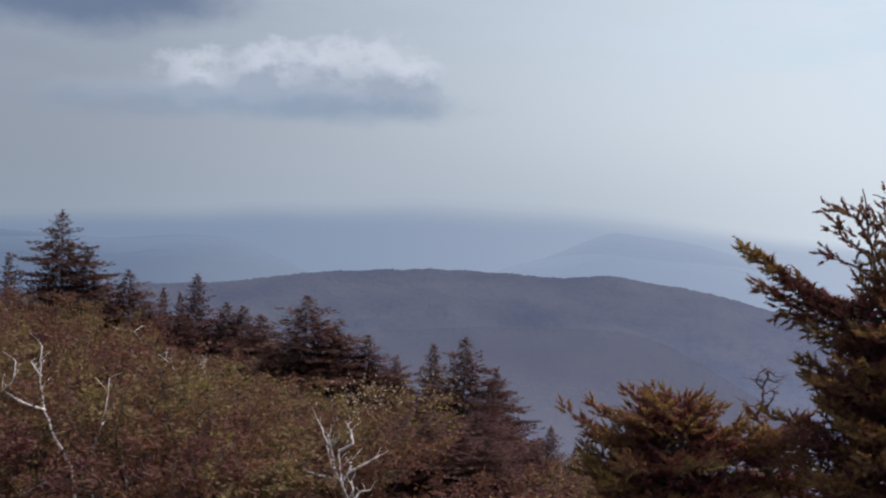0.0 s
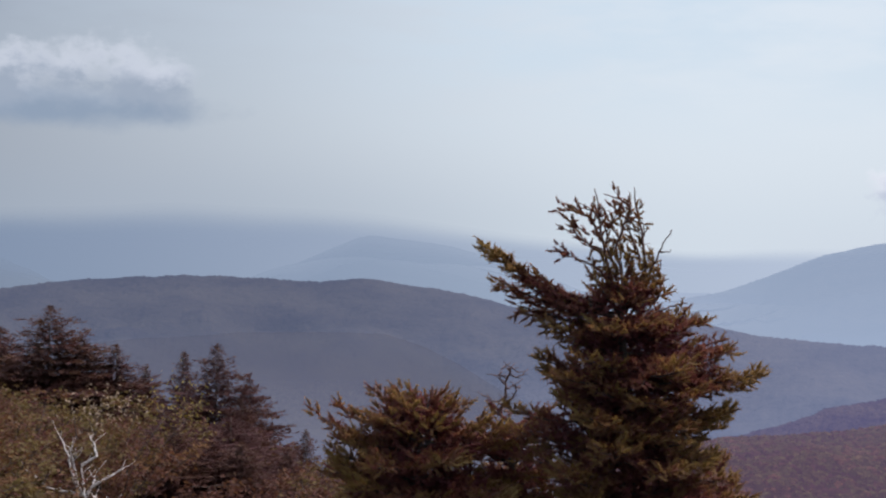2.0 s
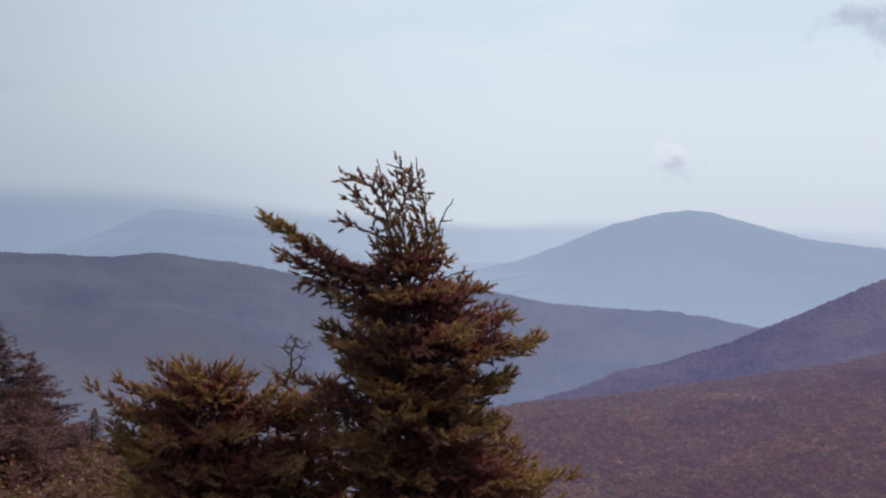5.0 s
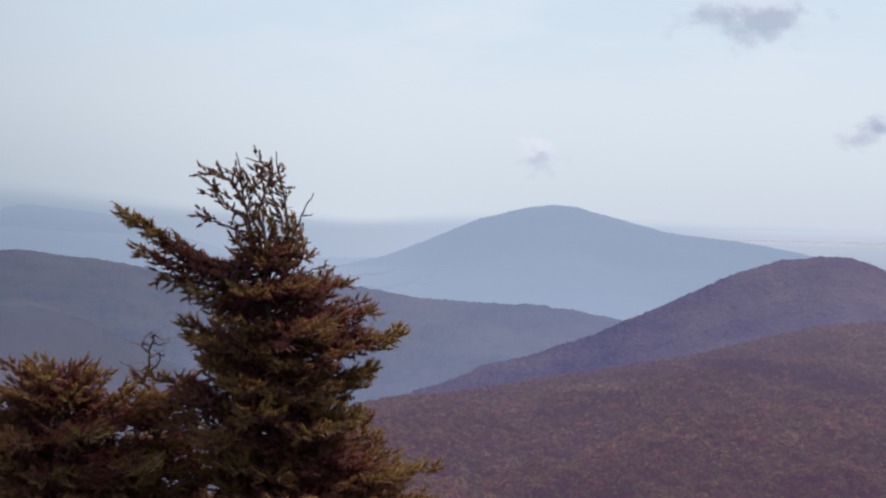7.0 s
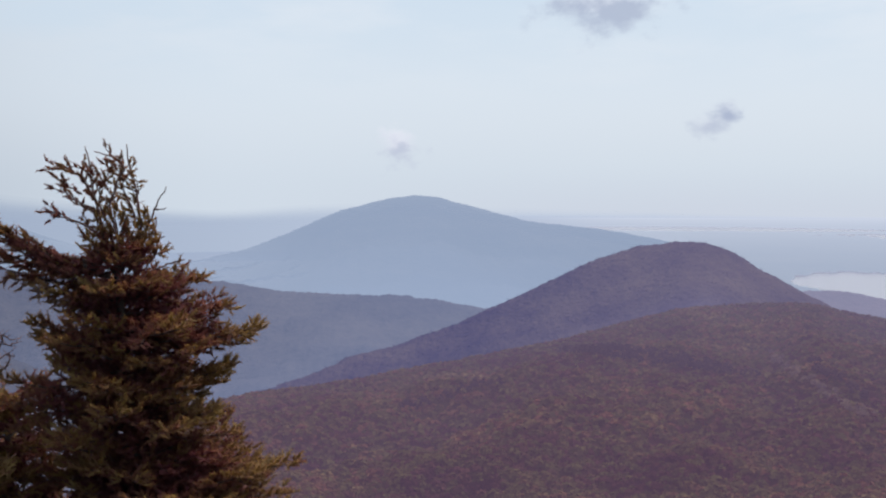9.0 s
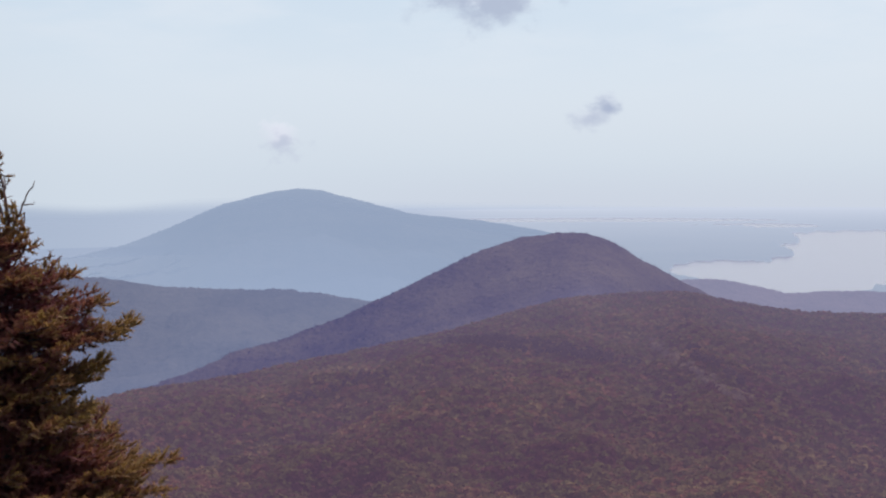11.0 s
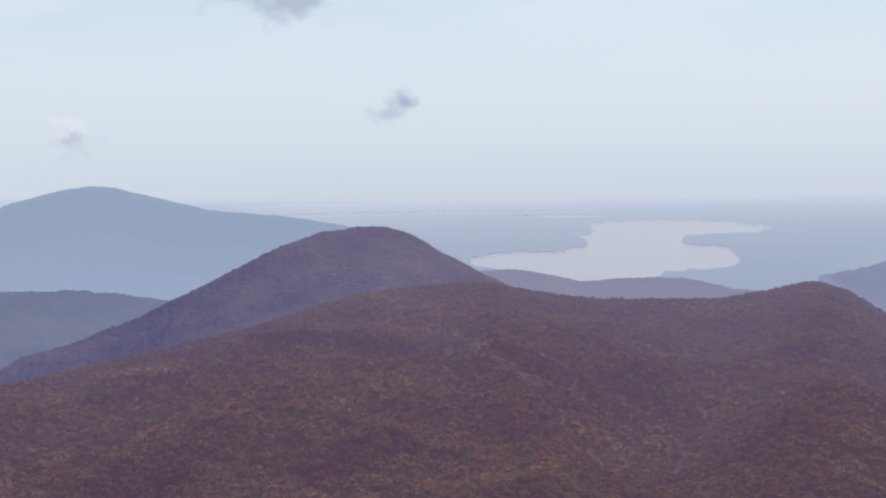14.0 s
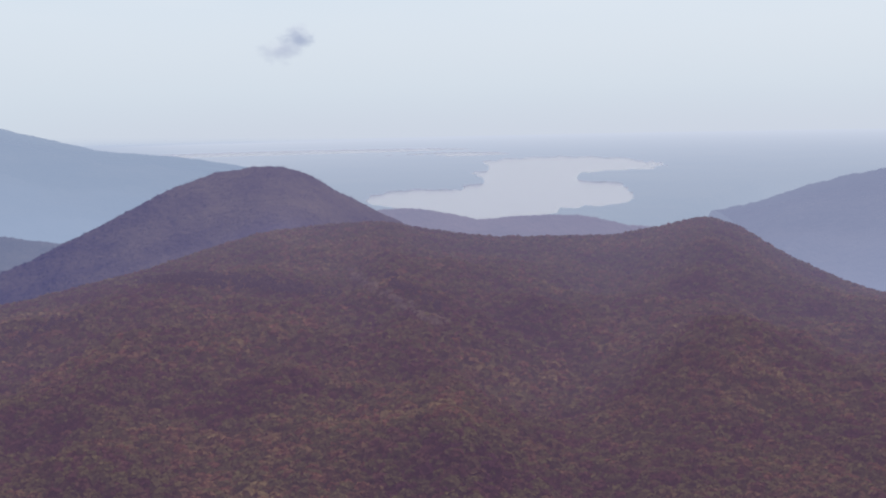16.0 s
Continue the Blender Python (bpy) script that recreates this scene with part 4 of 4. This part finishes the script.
torn_spruce("spruce", "small dense spruce with a dead bare top", -0.52, 0.35,
            [(-0.60, -0.6, 0), (-0.62, 0.2, 0), (-0.64, 0.50, 0)], [limb(-0.6, 0.4, -0.38, 0.56, 0, 0, 0.0, 0.3), limb(-0.6, 0.35, -0.80, 0.45, 0, 0, 0.0, 0.3)],
            [(-1.5, 0.6), (0.1, 0.45), (0.5, 0.2)], [(-1.5, 0.6), (0.1, 0.4), (0.5, 0.15)], 0.48, -1.0, 85, 45,
            leaders=[(((-64, 44), (-70, 51), (-66, 60), (-67, 68), (-64, 74), (-65, 77), (-59, 74)), 0.0, 0.010, 0.0, 0.0), (((-66, 60), (-70, 57), (-75, 56), (-78, 53)), 0.02, 0.006, 0.0, 0.0),
                     (((-67, 67), (-70, 70), (-70, 74)), 0.0, 0.005, 0.0, 0.0), (((-65, 72), (-60, 71), (-57, 73)), 0.02, 0.005, 0.0, 0.0), (((-67, 56), (-62, 60), (-60, 64), (-61, 67)), -0.02, 0.006, 0.0, 0.0),
                     (((-67, 64), (-63, 66), (-58, 65)), 0.0, 0.004, 0.0, 0.0), (((-66, 70), (-69, 72), (-73, 72)), 0.0, 0.004, 0.0, 0.0), (((-74, 56), (-76, 59), (-79, 60)), 0.0, 0.004, 0.0, 0.0), (((-64, 74), (-67, 77), (-69, 76)), 0.0, 0.004, 0.0, 0.0)])
torn_spruce("spruce", "young spruce sapling with upright shoots below the larger one", 0.50, 0.5,
            [(0.50, -1.2, 0), (0.50, 0.0, 0), (0.52, 0.22, 0)], [limb(0.5, 0.12, 0.60, 0.30, 0, 0, 0.0, 0.3), limb(0.5, 0.1, 0.46, 0.28, 0, 0, 0.0, 0.3), limb(0.5, 0.0, 0.68, 0.14, 0, 0, 0, 0.3)],
            [(-1.8, 0.7), (-0.2, 0.4), (0.2, 0.12)], [(-1.8, 0.6), (-0.2, 0.4), (0.2, 0.12)], 0.18, -1.4, 40, 65)


# --- spruces along the edge of the thicket ---
def spruce_pattern(h, width, power, seed, ragged=0.3):
    rng = random.Random(seed)
    tree = empty("spruce", (0, 0, 0))
    tw = Wood()
    tw.tube([Vector((0, 0, -0.3)), Vector((0.02, 0, h * 0.5)), Vector((0, 0.02, h))], 0.012 + h * 0.005, 0.004, 7)
    tw.make("trunk", M_BARK, tree)
    shoots, limbs = [], Wood()
    z, turn = 0.08 * h, 0.0
    gap = 0.075 * h
    while z < h * 0.985:
        turn += 2.39996 + rng.uniform(-0.35, 0.35)
        whorl = (z / gap) % 1.0
        s = z / h
        ln = (width * (1 - s) ** power + 0.015) * rng.uniform(1 - ragged, 1 + ragged * 0.6) * (1.06 if whorl < 0.42 else 0.60)
        young = min(1.0, 0.16 + 1.1 * ln)
        out = Vector((math.cos(turn), math.sin(turn), 0))
        p0 = Vector((0, 0, z))
        p1 = p0 + out * ln + UP * (ln * rng.uniform(-0.16, 0.10) + 0.02)
        pts = bend(p0, p1, 0.08 * ln, 4, rng, 0.03)
        if ln > 0.8:
            limbs.tube(pts, 0.009, 0.003, 3)
        m = max(2, int(ln / 0.052))
        lat = out.cross(UP)
        for k in range(m):
            f = 0.2 + 0.8 * (k + 0.5) / m
            at = p0.lerp(p1, f) - UP * 0.05 * ln * math.sin(f * 3.14)
            fan = 0.05 + 0.30 * ln * (1 - f)
            for sd in (-1, 1):
                ax = out * 0.7 + lat * sd * rng.uniform(0.3, 1.0) + UP * rng.uniform(-0.4, 0.35)
                shoots.append((at + lat * sd * fan * rng.random() + UP * rng.uniform(-0.03, 0.03), ax, rng.uniform(0.09, 0.16) * (1.1 - 0.3 * f) * young))
        for _ in range(2):
            shoots.append((p0.lerp(p1, rng.uniform(0.05, 0.3)), out * 0.4 + lat * rng.uniform(-1, 1) + UP * rng.uniform(-0.6, 0.3), 0.2 * young))
        shoots.append((p1, out + UP * 0.2, 0.16 * young))
        z += 0.0118 * h / 4.0 * rng.uniform(0.6, 1.4)
    shoots.append((Vector((0, 0, h - 0.12)), UP, 0.12))
    shoots.append((Vector((0, 0, h - 0.05)), Vector((0.06, 0, 1)), 0.10))
    tagged(limbs.make("branchwork", M_BARK, tree), kind="stuff")
    needles("crown", shoots, 3, 0.068, M_NEEDLE_FAR, tree, seed, "dark green-brown needle foliage")
    return tree, h


def clone(src, m):
    """A copy at the pose m, whatever the scale at which the pattern stands."""
    return copy_thing(src, m @ Matrix.Diagonal((1 / src.scale[0], 1 / src.scale[1], 1 / src.scale[2], 1)))


def world_at(az, dist):
    return dist * math.sin(radians(az)), dist * math.cos(radians(az))


PATTERNS = [spruce_pattern(4.2, 1.25, 0.74, 101, 0.4), spruce_pattern(4.0, 0.9, 0.86, 102, 0.4), spruce_pattern(4.0, 1.15, 0.8, 103, 0.45), spruce_pattern(3.6, 1.5, 0.8, 104, 0.45)]
# heading, elevation of the tip, distance, pattern, girth
SPRUCES = [(-16.4, -0.73, 26, 0, 1.3), (-15.3, -2.2, 26, 2, 1.5), (-12.8, -4.5, 24, 2, 1.5), (-11.3, -4.9, 24, 3, 1.1), (-7.9, -5.0, 23, 2, 1.5), (-4.6, -5.4, 22, 2, 1.5), (-18.5, -2.56, 27, 1, 0.9), (-13.6, -3.18, 25, 2, 1.7), (-12.1, -3.93, 26, 1, 0.9), (-11.4, -4.1, 27, 1, 0.8), (-10.7, -3.29, 25, 1, 1.3),
           (-9.4, -4.5, 24, 2, 1.5), (-8.7, -4.6, 24, 2, 1.6), (-5.9, -4.1, 22, 3, 1.5), (-3.2, -5.78, 22, 2, 1.4), (-1.9, -6.73, 22, 1, 1.0), (-0.3, -6.06, 20, 1, 1.05),
           (1.1, -5.77, 18, 2, 1.25), (2.5, -7.1, 18, 2, 0.95), (2.3, -8.0, 16, 3, 0.75), (3.1, -9.2, 17, 2, 0.8), (5.0, -9.43, 20, 1, 0.9), (6.1, -10.35, 20, 2, 0.8), (-0.8, -8.6, 16, 2, 1.5), (1.8, -8.8, 15, 3, 1.3),
           (0.7, -9.2, 13.5, 3, 1.1), (2.3, -9.9, 13, 2, 1.1), (-0.6, -10.2, 13, 2, 1.0), (4.3, -10.6, 14, 2, 0.9), (7.2, -11.2, 15, 1, 1.0), (-21, -2.0, 27, 0, 1.2), (-24, -2.2, 26, 2, 1.2)]
SP_LABELS = ("tall symmetrical dark spruce rising above the thicket", "slender spire-topped young spruce at the thicket edge", "bushy dark spruce among autumn shrubs", "broad ragged dark spruce among autumn shrubs")
used = set()
for k, (a, e, d, kind, girth) in enumerate(SPRUCES):
    x, y = world_at(a, d)
    g = gz(x, y)
    tall = max(1.2, EYE + d * math.tan(radians(e)) - g)
    src, h0 = PATTERNS[kind]
    m4 = Matrix.LocRotScale((x, y, g), Euler((0, 0, k * 1.7)), Vector((1.2 * girth * (0.55 + 0.45 * tall / h0), 1.2 * girth * (0.55 + 0.45 * tall / h0), tall / h0)))
    if kind in used:
        ob = clone(src, m4)
    else:
        used.add(kind)
        src.matrix_basis = m4
        ob = src
        tagged(src, SP_LABELS[kind], "tree", "spruces in the thicket")


# --- deciduous thicket ---
def shrub_pattern(h, width, leaves, seed, mat=M_LEAF, size=(0.016, 0.034)):
    rng = random.Random(seed)
    r = np.random.RandomState(seed)
    tree = empty("shrub", (0, 0, 0))
    wood, ends = Wood(), []
    for i in range(9):
        a = i * 2.4 + rng.uniform(-0.4, 0.4)
        q = Vector((math.cos(a) * width * rng.uniform(0.2, 0.9), math.sin(a) * width * rng.uniform(0.2, 0.9), h * rng.uniform(0.65, 1.0)))
        pts = bend(Vector((rng.uniform(-0.1, 0.1), rng.uniform(-0.1, 0.1), -0.2)), q, -0.12 * h, 7, rng, 0.05)
        wood.tube(pts, 0.018, 0.004, 4)
        for k in range(1, 7):
            for _ in range(2):
                b = pts[k] + Vector((rng.uniform(-1, 1), rng.uniform(-1, 1), rng.uniform(-0.1, 1.0))) * 0.33 * h * 0.5
                wood.tube([pts[k], pts[k].lerp(b, 0.5) + UP * 0.02, b], 0.006, 0.002, 3)
                ends.append((pts[k], b))
    tagged(wood.make("branchwork", M_BARK, tree, "thin grey-brown branching stems"), kind="stuff")
    n = leaves
    idx = r.randint(0, len(ends), n)
    p0 = np.array([ends[i][0][:] for i in idx])
    p1 = np.array([ends[i][1][:] for i in idx])
    f = r.rand(n, 1) ** 0.3 * 1.05
    c = p0 + (p1 - p0) * f + r.randn(n, 3) * r.choice((0.035, 0.07), (n, 1))
    d1 = r.randn(n, 3)
    d1 /= np.linalg.norm(d1, axis=1)[:, None]
    d2 = np.cross(d1, r.randn(n, 3))
    d2 /= np.linalg.norm(d2, axis=1)[:, None]
    s = r.uniform(*size, (n, 1))
    v = np.stack([c - d1 * s, c + d2 * s * 0.62, c + d1 * s, c - d2 * s * 0.62 + np.array([0, 0, 0.01])], 1).reshape(-1, 3)
    b = np.arange(n)[:, None] * 4
    faces = np.concatenate([b + np.array([[0, 1, 2]]), b + np.array([[0, 2, 3]])])
    mesh_object("leaves", v, faces, mat, tree, label="small olive autumn leaves" if mat is M_LEAF else "small rust-red autumn leaves")
    return tree, h


SHRUBS = [shrub_pattern(1.7, 1.0, 4400, 201), shrub_pattern(2.0, 0.9, 4400, 202), shrub_pattern(1.5, 1.2, 4400, 203, M_RUST), shrub_pattern(1.9, 1.1, 4400, 204)]
SH_LABELS = ("leafy autumn shrub with olive-brown leaves", "upright autumn shrub with thinning yellow-green leaves", "low spreading shrub with rust-red autumn leaves", "rounded olive-green shrub in a dense thicket")
THICKET_LINE = [(-30, -4.0), (-18.8, -4.1), (-16.6, -4.25), (-14.7, -4.7), (-13.9, -5.8), (-11.8, -6.3), (-9.4, -6.45), (-7.4, -7.3), (-5.4, -8.0), (-3.5, -8.6), (-1.6, -10.4), (-0.6, -12.6), (2.3, -12.6), (3.2, -9.8), (4.2, -9.6), (5.2, -10.1), (6.5, -10.8), (8, -11.6), (14, -13.5)]
rng = random.Random(9)
used = set()
d = 8.2
while d < 25:
    a = -26.0 + rng.random() * 3
    while a < 9:
        x, y = world_at(a, d)
        g = gz(x, y)
        line = float(np.interp(a, *np.array(THICKET_LINE).T)) + rng.uniform(-0.5, 0.4) + 0.1 - max(0, (16 - d)) * 0.22
        tall = EYE + d * math.tan(radians(line)) - g
        birch_gap = -7.0 < a < -1.9 or -17.8 < a < -13.8
        if d < 9.0:
            tall = 0.0 if -7.0 < a < -1.9 or -0.8 < a < 2.9 else EYE + d * math.tan(radians(rng.uniform(-12.2, -10.8))) - g
            a -= math.degrees(0.8 / d)
        elif d < 9.9 and birch_gap:
            tall = 0.0
        elif d < 10.9 and birch_gap:
            x, y = world_at(a, d + 0.7)
            g = gz(x, y)
        if tall > 0.4:
            tall = min(tall * 0.86, 2.6)
            kind = rng.choice((0, 0, 1, 1, 2, 3, 3)) if a < 1.5 else rng.choice((2, 3))
            src, h0 = SHRUBS[kind]
            m4 = Matrix.LocRotScale((x, y, g), Euler((0, 0, rng.random() * 6.28)), Vector((max(0.8, tall / h0), max(0.8, tall / h0), max(0.55, tall / h0))))
            if kind in used:
                clone(src, m4)
            else:
                used.add(kind)
                src.matrix_basis = m4
                tagged(src, SH_LABELS[kind], "shrub", "autumn thicket")
        a += math.degrees(1.45 / d) * rng.uniform(0.75, 1.25)
    d *= 1.11


for k, (a, d, el) in enumerate(((-8.9, 8.5, -11.7), (-7.7, 8.7, -11.9), (-11.5, 8.4, -11.8), (-18.6, 8.6, -11.0))):
    x, y = world_at(a, d)
    g = gz(x, y)
    tall = 0.86 * (EYE + d * math.tan(radians(el)) - g) / SHRUBS[k % 4][1]
    clone(SHRUBS[k % 4][0], Matrix.LocRotScale((x, y, g), Euler((0, 0, k * 1.3)), Vector((0.75, 0.75, max(0.4, tall)))))


# --- bare birches in the thicket ---
M_WHITE = bark("white birch bark", (0.34, 0.30, 0.28), (0.86, 0.83, 0.80), 25, (1, 1, 2.0), 0.7)
M_PALE = foliage("pale dry leaves", ((0.0, (0.30, 0.22, 0.16)), (0.6, (0.42, 0.33, 0.26)), (1.0, (0.52, 0.44, 0.36))), patch=3.0, fine=20, through_light=0.3)


def birch(az, dist, el, lines, label, thick=0.016, mat=M_BIRCH, dark=False):
    """A crooked birch: its stems as bent lines, to the side and up from a point at that elevation, in centimetres (less for the nearest)."""
    rng = random.Random(int(az * 10))
    x, y = world_at(az, dist)
    g = gz(x, y)
    tree = empty("birch", (x, y, g))
    tagged(tree, label, "tree", "bare birches in the thicket")
    side = Vector((math.cos(radians(az)), -math.sin(radians(az)), 0))
    away = Vector((math.sin(radians(az)), math.cos(radians(az)), 0))
    zero = EYE + dist * math.tan(radians(el)) - g
    unit = 0.01 * min(1.0, dist / 9.5)
    for k, line in enumerate(lines):
        pts = [side * (u * unit) + UP * (zero + v * unit) + away * rng.uniform(-0.05, 0.05) for u, v in line]
        if k == 0:
            pts.insert(0, Vector((pts[0].x, pts[0].y, min(-0.15, pts[0].z - 0.1))))
        fine = []
        for a, b in zip(pts, pts[1:]):
            for s in range(4):
                q = a.lerp(b, s / 4)
                fine.append(q + side * rng.uniform(-0.006, 0.006) if s else q)
        fine.append(pts[-1])
        stem = Wood()
        stem.tube(fine, thick * (1.25 if k == 0 else 0.75), thick * 0.3, 6)
        for q in fine[len(fine) // 2::2]:
            e = q + side * rng.uniform(-0.09, 0.09) + UP * rng.uniform(0.02, 0.12)
            stem.tube([q, q.lerp(e, 0.5) + side * rng.uniform(-0.015, 0.015), e], thick * 0.2, 0.0012, 3)
        stem.make("trunk" if k == 0 else "limb", M_BARK if dark and k == 0 else mat, tree, "peeling white birch trunk" if k == 0 and mat is not M_TWIG and not dark else "")
    return tree, zero


def leaf_spray(parent, centre, spread, count, mat, seed, label, size=(0.014, 0.026)):
    r = np.random.RandomState(seed)
    c = np.array(centre[:])[None] + r.randn(count, 3) * np.array(spread)[None]
    d1 = r.randn(count, 3)
    d1 /= np.linalg.norm(d1, axis=1)[:, None]
    d2 = np.cross(d1, r.randn(count, 3))
    d2 /= np.linalg.norm(d2, axis=1)[:, None]
    s = r.uniform(*size, (count, 1))
    v = np.stack([c - d1 * s, c + d2 * s * 0.6, c + d1 * s, c - d2 * s * 0.6], 1).reshape(-1, 3)
    b = np.arange(count)[:, None] * 4
    mesh_object("leaves", v, np.concatenate([b + np.array([[0, 1, 2]]), b + np.array([[0, 2, 3]])]), mat, parent, label=label)


white, zero = birch(-4.3, 8.9, -12.52, (((6, -35), (6, -5), (2, 6), (0, 17), (-1, 31)), ((-1, 31), (9, 38), (7, 46), (4, 51)), ((1, 8), (-6, 21), (-9, 33), (-11, 41), (-16, 51)), ((-4, 17), (-7, 34), (-9, 44)), ((1, 8), (-6, 12), (-18, 14), (-26, 18), (-34, 28)), ((3, 10), (7, 17), (8, 24)), ((6, 15), (16, 21), (28, 28)), ((11, -5), (15, 1), (23, 3)), ((8, -5), (10, 3), (9, 10))), "bare white birch with forked limbs in the thicket", 0.0145, M_WHITE)
leaf_spray(white, Vector((0.12, 0.05, zero + 0.66)), (0.13, 0.1, 0.08), 190, M_PALE, 5, "small pale dry leaves", (0.009, 0.017))
birch(-16.7, 8.9, -9.99, (((23, -91), (14, -21), (2, 0), (-5, 19), (-8, 43), (-7, 62)), ((-4, 17), (-19, 23), (-33, 31), (-26, 38), (-24, 52)), ((14, -21), (2, -31), (-19, -43)), ((-7, 41), (-10, 45), (-14, 52)),), "crooked bare birch leaning through the shrubs", 0.012, M_WHITE)
birch(-15, 8.9, -10.84, (((3, -76), (0, 0), (5, 17), (9, 33), (11, 54)), ((0, 0), (7, 1), (9, -1)), ((5, 19), (9, 24), (11, 26)),), "thin bare birch stem among autumn shrubs", 0.009, M_WHITE)
birch(-12.9, 8.8, -12.28, (((1, -52), (0, 0), (7, 12), (10, 35)), ((-3, -50), (-10, 5), (-14, 25), (-11, 35)),), "slender forked bare birch sapling in the thicket", 0.010, M_WHITE)
birch(-11.7, 11.6, -7.5, (((14, -60), (9, -14)), ((9, -14), (4, -2), (0, 8), (-12, 17)), ((0, 8), (-2, 13), (-3, 14))), "dead pale birch limb showing above shrubs", 0.012, M_BIRCH, True)
birch(-10.3, 12.0, -7.4, (((6, -60), (3, -6)), ((3, -6), (-2, 4), (1, 13)), ((-2, 4), (-6, 9))), "short dead birch stub showing above shrubs", 0.012, M_BIRCH, True)
birch(-13.2, 19.0, -5.8, (((10, -60), (6, -10)), ((6, -10), (-4, 2), (-22, 4), (-34, 9)), ((-4, 2), (6, 10), (16, 9))), "bleached dead limb tangled below a spruce", 0.014, M_BIRCH, True)
yellow, zero = birch(-0.5, 14.0, -9.4, (((4, -60), (1, 0), (-3, 22), (-1, 40)), ((1, 0), (14, 16), (20, 30)), ((-2, 8), (-14, 20), (-20, 31)), ((0, 22), (8, 34), (11, 44))), "young birch with sparse yellow leaves before dark spruces", 0.006, M_TWIG)
M_GOLD = foliage("yellow birch leaves", ((0.0, (0.20, 0.15, 0.045)), (0.6, (0.30, 0.235, 0.075)), (1.0, (0.42, 0.33, 0.13))), patch=3.0, fine=20, through_light=0.4)
leaf_spray(yellow, Vector((0.0, 0.0, zero + 0.18)), (0.20, 0.14, 0.22), 260, M_GOLD, 15, "sparse yellow leaves")
